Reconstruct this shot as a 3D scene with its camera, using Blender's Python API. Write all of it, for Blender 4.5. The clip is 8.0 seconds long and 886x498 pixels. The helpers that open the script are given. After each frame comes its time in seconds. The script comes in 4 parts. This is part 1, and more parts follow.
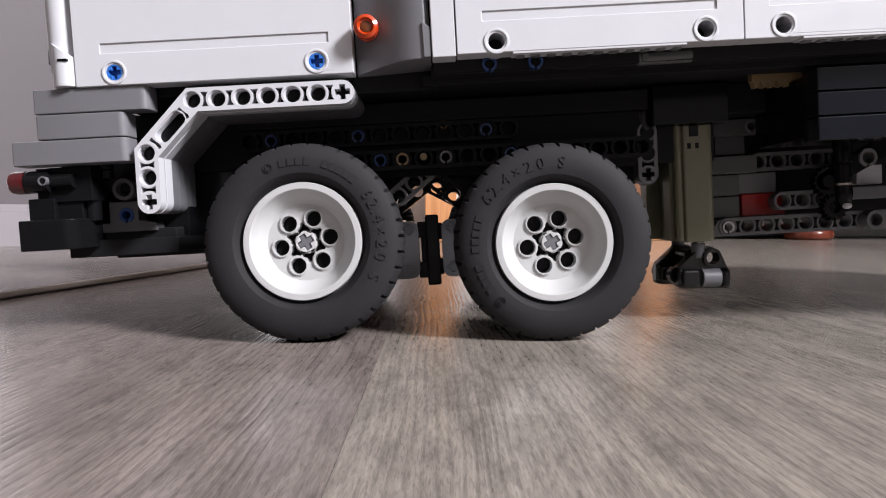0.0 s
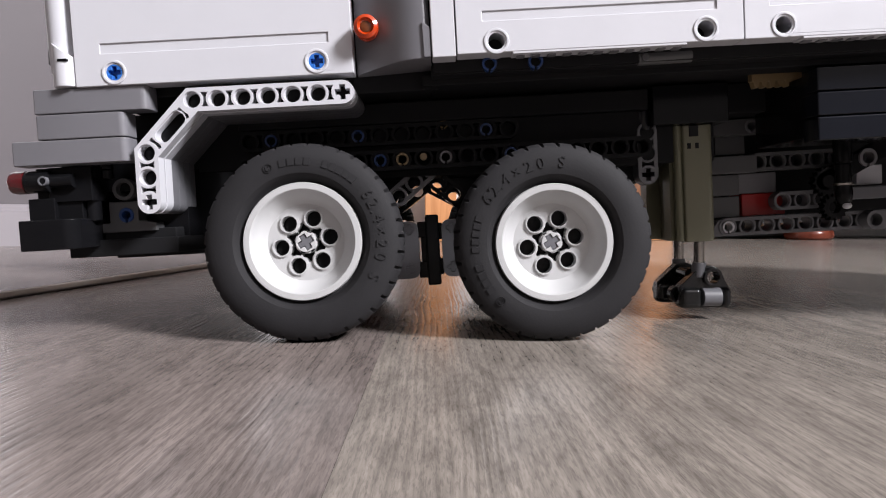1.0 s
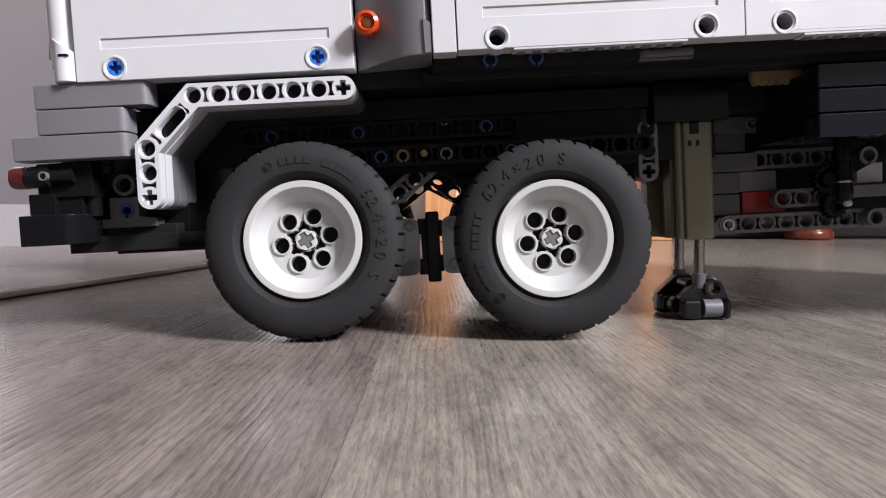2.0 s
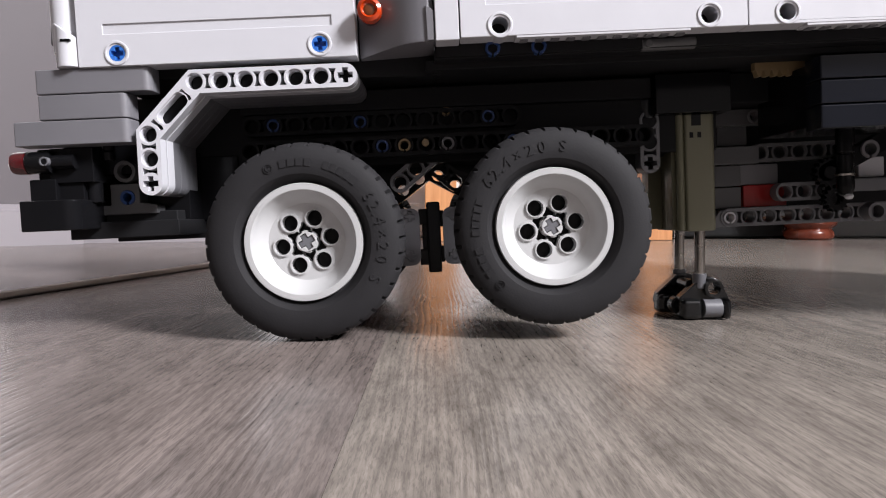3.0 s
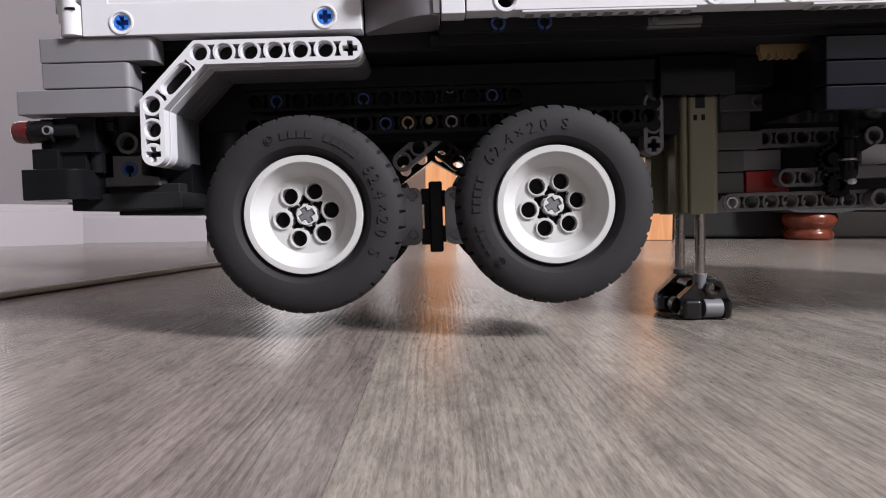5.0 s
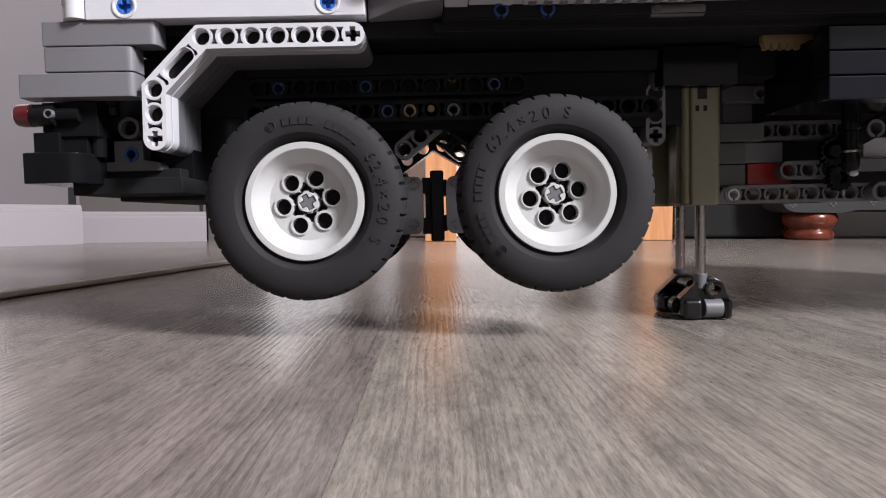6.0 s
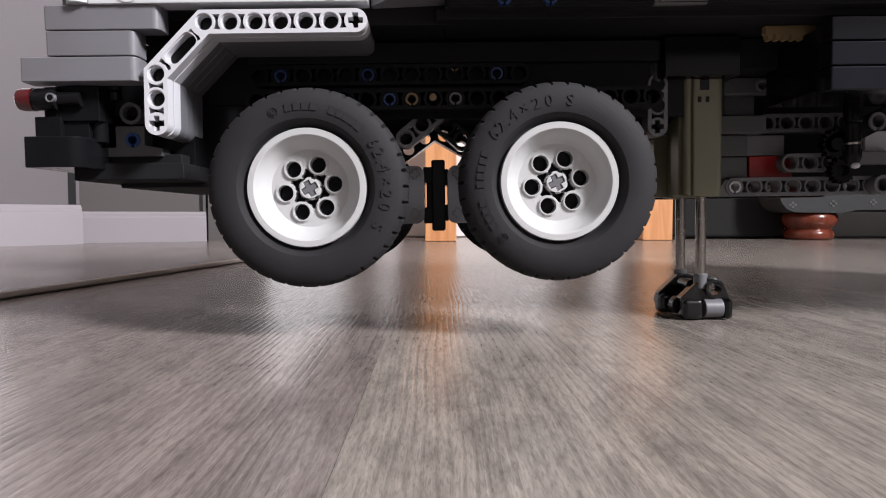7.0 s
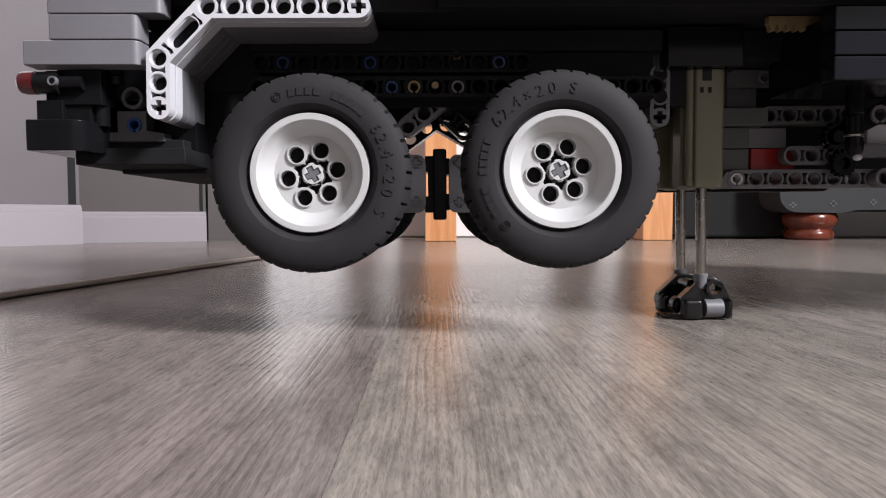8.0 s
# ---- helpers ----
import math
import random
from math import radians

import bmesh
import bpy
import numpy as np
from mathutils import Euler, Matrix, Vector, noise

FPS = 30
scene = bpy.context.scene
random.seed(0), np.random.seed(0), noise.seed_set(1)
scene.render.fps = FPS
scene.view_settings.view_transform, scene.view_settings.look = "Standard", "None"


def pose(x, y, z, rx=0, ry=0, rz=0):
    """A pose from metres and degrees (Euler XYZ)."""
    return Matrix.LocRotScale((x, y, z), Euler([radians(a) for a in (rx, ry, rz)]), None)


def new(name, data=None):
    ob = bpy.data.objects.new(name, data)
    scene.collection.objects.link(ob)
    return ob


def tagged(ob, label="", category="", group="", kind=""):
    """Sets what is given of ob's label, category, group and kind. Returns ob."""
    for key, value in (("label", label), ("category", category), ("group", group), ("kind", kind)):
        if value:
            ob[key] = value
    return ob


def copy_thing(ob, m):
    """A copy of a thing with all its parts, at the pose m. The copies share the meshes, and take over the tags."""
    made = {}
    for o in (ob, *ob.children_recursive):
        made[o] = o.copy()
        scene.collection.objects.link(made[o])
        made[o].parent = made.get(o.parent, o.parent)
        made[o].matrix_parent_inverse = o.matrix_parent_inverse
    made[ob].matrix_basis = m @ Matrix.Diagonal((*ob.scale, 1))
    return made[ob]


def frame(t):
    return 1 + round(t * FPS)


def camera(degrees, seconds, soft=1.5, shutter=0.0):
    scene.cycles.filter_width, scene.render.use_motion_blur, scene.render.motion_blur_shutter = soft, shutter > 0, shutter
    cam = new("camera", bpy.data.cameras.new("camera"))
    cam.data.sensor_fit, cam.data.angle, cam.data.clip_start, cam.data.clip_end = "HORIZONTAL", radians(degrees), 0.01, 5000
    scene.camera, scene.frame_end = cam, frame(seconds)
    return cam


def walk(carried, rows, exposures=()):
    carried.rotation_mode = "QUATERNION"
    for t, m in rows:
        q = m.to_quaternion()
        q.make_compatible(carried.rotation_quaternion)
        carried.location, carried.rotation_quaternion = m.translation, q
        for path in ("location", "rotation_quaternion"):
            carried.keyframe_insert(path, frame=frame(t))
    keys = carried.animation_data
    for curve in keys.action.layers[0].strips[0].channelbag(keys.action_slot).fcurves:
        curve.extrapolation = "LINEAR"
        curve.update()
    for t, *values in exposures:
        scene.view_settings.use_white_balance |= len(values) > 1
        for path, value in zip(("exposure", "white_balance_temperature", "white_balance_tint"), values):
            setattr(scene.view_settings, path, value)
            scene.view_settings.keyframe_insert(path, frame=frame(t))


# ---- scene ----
cam = camera(69.1, 8.0, soft=1.1)
CAM_POSE = pose(0, -0.208, 0.040, 87.08, 0, -0.7)
walk(cam, [(0.0, CAM_POSE), (8.0, CAM_POSE)], exposures=[(0.0, 0.0), (8.0, 0.0)])

# ---- light: daylight through a window in the east wall ----
world = bpy.data.worlds.new("world")
scene.world = world
world.use_nodes = True
sky = world.node_tree.nodes.new("ShaderNodeTexSky")
sky.sky_type, sky.sun_disc, sky.sun_elevation, sky.sun_rotation = "NISHITA", False, radians(40), radians(200)
world.node_tree.links.new(sky.outputs[0], world.node_tree.nodes["Background"].inputs[0])
world.node_tree.nodes["Background"].inputs[1].default_value = 0.05

ROOM_X0, ROOM_X1, ROOM_Y0, ROOM_Y1, ROOM_H = -1.7, 1.8, -2.0, 1.02, 2.4
EAST_Y0, EAST_Y1, EAST_Z0, EAST_Z1 = -1.51, -0.89, 1.30, 1.94
EAST_WATTS = 246


def window_lamp(name, m, sx, sy, watts, colour):
    data = bpy.data.lights.new(name, "AREA")
    data.shape, data.size, data.size_y, data.energy, data.color = "RECTANGLE", sx, sy, watts, colour
    ob = new(name, data)
    ob.matrix_world = m
    return ob


window_lamp("east_window_light", pose(ROOM_X1 - 0.02, (EAST_Y0 + EAST_Y1) / 2, (EAST_Z0 + EAST_Z1) / 2, 90, 0, 90), EAST_Y1 - EAST_Y0, EAST_Z1 - EAST_Z0, EAST_WATTS, (0.98, 0.965, 1.0))


# ---- materials ----
def material(name, colour, rough=0.5, metal=0.0, vary=0.0, scale=60.0, bump=0.0, bump_scale=400.0, spec=0.5, coat=0.0, per_object=0.0):
    m = bpy.data.materials.new(name)
    m.use_nodes = True
    n, l = m.node_tree.nodes, m.node_tree.links
    b = n["Principled BSDF"]
    b.inputs["Base Color"].default_value = (*colour, 1)
    b.inputs["Roughness"].default_value = rough
    b.inputs["Metallic"].default_value = metal
    b.inputs["Specular IOR Level"].default_value = spec
    b.inputs["Coat Weight"].default_value = coat
    tex = n.new("ShaderNodeTexCoord")
    if vary:
        a = n.new("ShaderNodeTexNoise")
        a.inputs["Scale"].default_value, a.inputs["Detail"].default_value = scale, 6
        l.new(tex.outputs["Object"], a.inputs["Vector"])
        mix = n.new("ShaderNodeMix")
        mix.data_type = "RGBA"
        mix.inputs[6].default_value = (*[c * (1 - vary) for c in colour], 1)
        mix.inputs[7].default_value = (*[min(1, c * (1 + vary)) for c in colour], 1)
        l.new(a.outputs[0], mix.inputs[0])
        out = mix.outputs[2]
        if per_object:
            info, hue = n.new("ShaderNodeObjectInfo"), n.new("ShaderNodeHueSaturation")
            rng = n.new("ShaderNodeMapRange")
            rng.inputs[3].default_value, rng.inputs[4].default_value = 1 - per_object, 1 + per_object
            l.new(info.outputs["Random"], rng.inputs[0])
            l.new(rng.outputs[0], hue.inputs["Value"])
            l.new(out, hue.inputs["Color"])
            out = hue.outputs[0]
        l.new(out, b.inputs["Base Color"])
        rr = n.new("ShaderNodeMapRange")
        rr.inputs[3].default_value, rr.inputs[4].default_value = max(0.02, rough - 0.07), min(1, rough + 0.09)
        l.new(a.outputs[0], rr.inputs[0])
        l.new(rr.outputs[0], b.inputs["Roughness"])
    if bump:
        c, d = n.new("ShaderNodeTexNoise"), n.new("ShaderNodeBump")
        c.inputs["Scale"].default_value, c.inputs["Detail"].default_value = bump_scale, 4
        d.inputs["Strength"].default_value, d.inputs["Distance"].default_value = bump, 0.0005
        l.new(tex.outputs["Object"], c.inputs["Vector"])
        l.new(c.outputs[0], d.inputs["Height"])
        l.new(d.outputs[0], b.inputs["Normal"])
    return m


LIGHT_GREY = material("light_grey_plastic", (0.525, 0.525, 0.56), 0.30, vary=0.03, scale=80, bump=0.03)
RIM_GREY = material("rim_grey_plastic", (0.45, 0.45, 0.455), 0.32, vary=0.02, scale=90, bump=0.03)
DARK_GREY = material("dark_grey_plastic", (0.125, 0.125, 0.137), 0.34, vary=0.04, scale=80, bump=0.03)
# Dark grey plastic toned down: shade under the truck put into the colour.
SHADED_GREY = material("shaded_grey_plastic", (0.072, 0.072, 0.076), 0.34, vary=0.05, scale=80, bump=0.03)
MID_GREY = material("mid_grey_plastic", (0.150, 0.147, 0.161), 0.32, vary=0.04, scale=80, bump=0.03)
BLACK = material("black_plastic", (0.006, 0.006, 0.007), 0.16, vary=0.15, scale=90, bump=0.04, spec=0.16)
MATTE_BLACK = material("matte_black_plastic", (0.0125, 0.0125, 0.0138), 0.6, vary=0.2, scale=60, bump=0.1, spec=0.12)
GLOSS_BLACK = material("glossy_black_plastic", (0.007, 0.008, 0.012), 0.13, vary=0.15, scale=90, bump=0.05, spec=0.27)
FOOT_BLACK = material("polished_black_plastic", (0.006, 0.006, 0.0065), 0.16, vary=0.2, scale=90, bump=0.05)
RUBBER = material("tyre_rubber", (0.0160, 0.0153, 0.0170), 0.75, vary=0.3, scale=120, bump=0.10, bump_scale=1500, spec=0.25)
BLUE = material("blue_plastic", (0.025, 0.13, 0.46), 0.3, vary=0.05)
# The blue plastic again, darkened for pins that sit in shade.
SHADED_BLUE = material("shaded_blue_plastic", (0.012, 0.045, 0.17), 0.3, vary=0.05)
# Tan lowered for the gear rack; its shade is put into the colour.
TAN = material("tan_plastic", (0.25, 0.175, 0.09), 0.35, vary=0.05)
RED = material("red_plastic", (0.42, 0.012, 0.012), 0.3, vary=0.05)
ORANGE = material("orange_lens", (0.42, 0.036, 0.004), 0.16, vary=0.05, coat=0.3)
LAMP_CORE = material("amber_core", (0.11, 0.03, 0.008), 0.3, vary=0.1)
RED_LENS = material("red_lens", (0.065, 0.004, 0.006), 0.12, vary=0.05, coat=0.5)
OLIVE = material("olive_cylinder", (0.135, 0.130, 0.085), 0.38, vary=0.05, scale=50)
METAL = material("steel_rod", (0.42, 0.395, 0.365), 0.24, 1.0, vary=0.05, scale=200)
# The dimness of the pale wall is put into this paint.
WALL = material("wall_paint", (0.106, 0.093, 0.101), 0.6, vary=0.03, scale=6, bump=0.1, bump_scale=300)
# For walls out of view; the dark tone is chosen to limit bounce.
ROOM_WALL = material("unseen_wall_dark_paint", (0.11, 0.10, 0.095), 0.7, vary=0.05, scale=6)
BACK_WALL = material("white_wall_paint", (0.78, 0.77, 0.77), 0.55, vary=0.02, scale=8)
# White trim at about a third of its tone: shade in the colour.
TRIM = material("shaded_white_trim_paint", (0.27, 0.248, 0.265), 0.4, vary=0.02, scale=10, bump=0.05, bump_scale=120)
# Unseen ceiling, kept grey to weaken the fill light.
CEILING = material("ceiling_paint", (0.22, 0.215, 0.21), 0.8, vary=0.02, scale=5)
# Brown tone that carries the deep shade on the next wall piece.
SHADED_BROWN = material("shaded_brown_wall_paint", (0.046, 0.038, 0.036), 0.5, vary=0.05, scale=12, bump=0.05, bump_scale=150)
# Pale tone that carries the light falling on the plank's edge.
PLANK_LIT_EDGE = material("lit_plank_edge", (0.30, 0.255, 0.23), 0.7, vary=0.15, scale=90, bump=0.2, bump_scale=600)
# Wall paint darkened for the return, whose shade is put into the colour.
SHADED_RETURN = material("shaded_return_paint", (0.070, 0.060, 0.059), 0.6, vary=0.04, scale=8, bump=0.1, bump_scale=300)
GAP = material("dark_gap", (0.06, 0.05, 0.04), 0.8, vary=0.1)
FABRIC = material("grey_fabric", (0.038, 0.039, 0.041), 0.9, vary=0.25, scale=500, bump=0.5, bump_scale=1800)
FABRIC_MARK = material("pale_thread", (0.11, 0.105, 0.10), 0.9, vary=0.1)
DARK_FILL = material("lining_and_shade_fill", (0.009, 0.009, 0.0095), 0.95, vary=0.2)


def wood(name, low, high, rough, rings=30.0, stretch=14.0, bump=0.15):
    m = bpy.data.materials.new(name)
    m.use_nodes = True
    n, l = m.node_tree.nodes, m.node_tree.links
    b = n["Principled BSDF"]
    tex, mp, a, ramp = n.new("ShaderNodeTexCoord"), n.new("ShaderNodeMapping"), n.new("ShaderNodeTexNoise"), n.new("ShaderNodeValToRGB")
    mp.inputs["Scale"].default_value = (stretch, stretch, 1)
    a.inputs["Scale"].default_value, a.inputs["Detail"].default_value, a.inputs["Distortion"].default_value = rings, 8, 0.6
    ramp.color_ramp.elements[0].position, ramp.color_ramp.elements[0].color = 0.3, (*low, 1)
    ramp.color_ramp.elements[1].position, ramp.color_ramp.elements[1].color = 0.7, (*high, 1)
    bp = n.new("ShaderNodeBump")
    bp.inputs["Strength"].default_value, bp.inputs["Distance"].default_value = bump, 0.001
    l.new(tex.outputs["Object"], mp.inputs[0])
    l.new(mp.outputs[0], a.inputs["Vector"])
    l.new(a.outputs[0], ramp.inputs[0])
    l.new(ramp.outputs[0], b.inputs["Base Color"])
    l.new(a.outputs[0], bp.inputs["Height"])
    l.new(bp.outputs[0], b.inputs["Normal"])
    b.inputs["Roughness"].default_value = rough
    return m


PINE = wood("orange_pine", (0.55, 0.235, 0.095), (0.74, 0.36, 0.165), 0.35, rings=9, stretch=10)
MAHOGANY = wood("red_brown_wood", (0.10, 0.022, 0.012), (0.19, 0.045, 0.025), 0.22, rings=12, stretch=6)


def floor_wood(name, tone):
    """Grey-brown oak-look plank with long pores and broad cathedral figure along y."""
    m = bpy.data.materials.new(name)
    m.use_nodes = True
    n, l = m.node_tree.nodes, m.node_tree.links
    b = n["Principled BSDF"]
    tex, info = n.new("ShaderNodeTexCoord"), n.new("ShaderNodeObjectInfo")
    shift = n.new("ShaderNodeVectorMath")
    shift.operation = "MULTIPLY_ADD"
    off = n.new("ShaderNodeCombineXYZ")
    for k in range(3):
        l.new(info.outputs["Random"], off.inputs[k])
    l.new(off.outputs[0], shift.inputs[0])
    shift.inputs[1].default_value = (3.1, 7.7, 0)
    l.new(tex.outputs["Object"], shift.inputs[2])

    def noise_at(sx, sy, scale, detail, dist=0.0, rough=0.55):
        mp, a = n.new("ShaderNodeMapping"), n.new("ShaderNodeTexNoise")
        mp.inputs["Scale"].default_value = (sx, sy, 1)
        a.inputs["Scale"].default_value, a.inputs["Detail"].default_value = scale, detail
        a.inputs["Distortion"].default_value, a.inputs["Roughness"].default_value = dist, rough
        l.new(shift.outputs[0], mp.inputs[0])
        l.new(mp.outputs[0], a.inputs["Vector"])
        return a.outputs[0]

    def ramp(source, stops):
        r = n.new("ShaderNodeValToRGB")
        e = r.color_ramp.elements
        while len(e) < len(stops):
            e.new(0.5)
        for k, (p, c) in enumerate(stops):
            e[k].position, e[k].color = p, (c, c, c, 1) if isinstance(c, float) else (*c, 1)
        l.new(source, r.inputs[0])
        return r.outputs[0]

    def mix(kind, fac, a, c):
        x = n.new("ShaderNodeMix")
        x.data_type, x.blend_type = "RGBA", kind
        x.inputs[0].default_value = fac
        l.new(a, x.inputs[6])
        l.new(c, x.inputs[7])
        return x.outputs[2]

    broad = noise_at(14, 2.4, 2.6, 5, 1.2)
    smear = noise_at(38, 10, 2.6, 6, 1.6, 0.6)
    streak = noise_at(120, 15, 4.0, 8, 0.7, 0.62)
    pores = noise_at(760, 85, 3.2, 3, 0.5, 0.55)
    flecks = noise_at(330, 46, 3.0, 3, 0.3, 0.5)
    fine = noise_at(1900, 70, 2.0, 2)

    def figure(sx, sy, scale, distortion, detail_scale):
        wave, wm = n.new("ShaderNodeTexWave"), n.new("ShaderNodeMapping")
        wm.inputs["Scale"].default_value = (sx, sy, 1)
        l.new(shift.outputs[0], wm.inputs[0])
        l.new(wm.outputs[0], wave.inputs["Vector"])
        wave.inputs["Scale"].default_value, wave.inputs["Distortion"].default_value = scale, distortion
        wave.inputs["Detail"].default_value, wave.inputs["Detail Scale"].default_value = 3.0, detail_scale
        return wave.outputs[0]

    rings = figure(52, 13, 2.6, 13.0, 0.23)
    base = ramp(streak, [(0.30, [0.345 * c for c in tone]), (0.50, [0.425 * c for c in tone]), (0.70, [0.49 * c for c in tone])])
    c = mix("MULTIPLY", 0.75, base, ramp(broad, [(0.34, 0.64), (0.58, 1.0)]))
    c = mix("MULTIPLY", 0.46, c, ramp(smear, [(0.36, 0.45), (0.56, 1.04)]))
    c = mix("MULTIPLY", 0.36, c, ramp(pores, [(0.38, 0.40), (0.52, 1.0)]))
    c = mix("MULTIPLY", 0.22, c, ramp(flecks, [(0.34, 0.30), (0.46, 1.0)]))
    c = mix("MULTIPLY", 0.26, c, ramp(rings, [(0.02, 0.45), (0.45, 1.0)]))
    c = mix("MULTIPLY", 0.25, c, ramp(fine, [(0.3, 0.7), (0.6, 1.0)]))
    l.new(c, b.inputs["Base Color"])
    h = mix("MULTIPLY", 0.22, ramp(rings, [(0.0, 0.0), (0.5, 1.0)]), ramp(flecks, [(0.34, 0.0), (0.5, 1.0)]))
    bp = n.new("ShaderNodeBump")
    bp.inputs["Strength"].default_value, bp.inputs["Distance"].default_value = 0.7, 0.00006
    l.new(h, bp.inputs["Height"])
    l.new(bp.outputs[0], b.inputs["Normal"])
    l.new(ramp(streak, [(0.3, 0.27), (0.7, 0.17)]), b.inputs["Roughness"])
    b.inputs["Specular IOR Level"].default_value = 0.29
    return m


FLOOR_WOOD = floor_wood("grey_oak_plank", (0.525, 0.437, 0.405))
FLOOR_PALE = floor_wood("pale_oak_plank", (0.635, 0.555, 0.49))


# ---- mesh helpers (millimetres in the truck's own space) ----
def finish(name, bm, mat, factor=0.001, bevel=0.0, angle=35):
    bmesh.ops.scale(bm, vec=(factor,) * 3, verts=bm.verts)
    bmesh.ops.recalc_face_normals(bm, faces=bm.faces)
    me = bpy.data.meshes.new(name)
    bm.to_mesh(me)
    bm.free()
    me.materials.append(mat)
    me.polygons.foreach_set("use_smooth", [True] * len(me.polygons))
    me.set_sharp_from_angle(angle=radians(angle))
    ob = new(name, me)
    if bevel:
        mod = ob.modifiers.new("edge", "BEVEL")
        mod.width, mod.segments, mod.limit_method, mod.angle_limit = bevel * factor, 2, "ANGLE", radians(40)
        mod.harden_normals = True
    return ob


def part(name, bm, mat, parent, label="", bevel=0.0, factor=0.001, angle=35):
    ob = finish(name, bm, mat, factor, bevel, angle)
    ob.parent = parent
    if label:
        ob["label"] = label
    return ob


def circle(cx, cz, r, n=28, a0=0.0):
    return [(cx + r * math.cos(a0 + 2 * math.pi * k / n), cz + r * math.sin(a0 + 2 * math.pi * k / n)) for k in range(n)]


def prism(bm, outline, holes, y0, y1):
    """A plate in the xz plane from y0 to y1, with holes through it."""
    flat = bmesh.new()
    edges, order = [], []
    for loop in [outline, *holes]:
        vs = [flat.verts.new((x, 0, z)) for x, z in loop]
        order.append(vs)
        edges += [flat.edges.new((vs[k], vs[(k + 1) % len(vs)])) for k in range(len(vs))]
    bmesh.ops.triangle_fill(flat, use_beauty=True, edges=edges)
    front = {v: bm.verts.new((v.co.x, y0, v.co.z)) for v in flat.verts}
    back = {v: bm.verts.new((v.co.x, y1, v.co.z)) for v in flat.verts}
    for f in flat.faces:
        bm.faces.new([front[v] for v in f.verts])
        bm.faces.new([back[v] for v in reversed(f.verts)])
    for vs in order:
        for k in range(len(vs)):
            a, b = vs[k], vs[(k + 1) % len(vs)]
            bm.faces.new((front[a], front[b], back[b], back[a]))
    flat.free()
    return bm


def box(bm, x0, x1, y0, y1, z0, z1):
    v = [bm.verts.new((x, y, z)) for x in (x0, x1) for y in (y0, y1) for z in (z0, z1)]
    for q in ((0, 1, 3, 2), (4, 6, 7, 5), (0, 4, 5, 1), (2, 3, 7, 6), (0, 2, 6, 4), (1, 5, 7, 3)):
        bm.faces.new([v[k] for k in q])
    return bm


def lathe(bm, profile, centre=(0, 0, 0), axis="y", seg=48, shape=None, closed=False):
    """Revolves (radius, along) pairs round an axis."""
    rings = []
    for j, (r, s) in enumerate(profile):
        ring = []
        for k in range(seg):
            a = 2 * math.pi * k / seg
            q = shape(j, k, r) if shape else r
            u, w = q * math.cos(a), q * math.sin(a)
            p = {"y": (u, s, w), "z": (u, w, s), "x": (s, u, w)}[axis]
            ring.append(bm.verts.new([p[i] + centre[i] for i in range(3)]))
        rings.append(ring)
    for a, b in zip(rings, rings[1:] + ([rings[0]] if closed else [])):
        for k in range(seg):
            bm.faces.new((a[k], a[(k + 1) % seg], b[(k + 1) % seg], b[k]))
    if not closed:
        bm.faces.new(rings[0])
        bm.faces.new(list(reversed(rings[-1])))
    return bm


def rod(bm, a, b, r, seg=16):
    """A round bar from a to b."""
    a, b = Vector(a), Vector(b)
    q = (b - a).to_track_quat("Z", "Y")
    ends = [[bm.verts.new(p + q @ Vector((r * math.cos(2 * math.pi * k / seg), r * math.sin(2 * math.pi * k / seg), 0))) for k in range(seg)] for p in (a, b)]
    for k in range(seg):
        bm.faces.new((ends[0][k], ends[0][(k + 1) % seg], ends[1][(k + 1) % seg], ends[1][k]))
    bm.faces.new(list(reversed(ends[0])))
    bm.faces.new(ends[1])
    return bm


def chain_outline(pts, r, n=12):
    """The outline of a bar of half-width r round a bent line, with round ends."""
    pts = [Vector(p) for p in pts]
    d = [(b - a).normalized() for a, b in zip(pts, pts[1:])]
    left = []
    right = []
    for k, p in enumerate(pts):
        if k == 0 or k == len(pts) - 1:
            t = d[0] if k == 0 else d[-1]
            nrm = Vector((-t.y, t.x))
            left.append(p + nrm * r)
            right.append(p - nrm * r)
        else:
            n1, n2 = Vector((-d[k - 1].y, d[k - 1].x)), Vector((-d[k].y, d[k].x))
            mitre = (n1 + n2).normalized()
            k2 = r / max(0.3, mitre.dot(n1))
            left.append(p + mitre * k2)
            right.append(p - mitre * k2)
    out = list(left)
    a0 = math.atan2(d[-1].x, -d[-1].y)
    out += [pts[-1] + Vector((math.cos(a0 - math.pi * k / n), math.sin(a0 - math.pi * k / n))) * r for k in range(1, n)]
    out += list(reversed(right))
    a0 = math.atan2(-d[0].x, d[0].y)
    out += [pts[0] + Vector((math.cos(a0 - math.pi * k / n), math.sin(a0 - math.pi * k / n))) * r for k in range(1, n)]
    return [(p.x, p.y) for p in out]


def plus(cx, cz, ang=0.0, a=2.4, w=0.92):
    pts = [(w, a), (-w, a), (-w, w), (-a, w), (-a, -w), (-w, -w), (-w, -a), (w, -a), (w, -w), (a, -w), (a, w), (w, w)]
    c, s = math.cos(ang), math.sin(ang)
    return [(cx + c * x - s * z, cz + s * x + c * z) for x, z in pts]


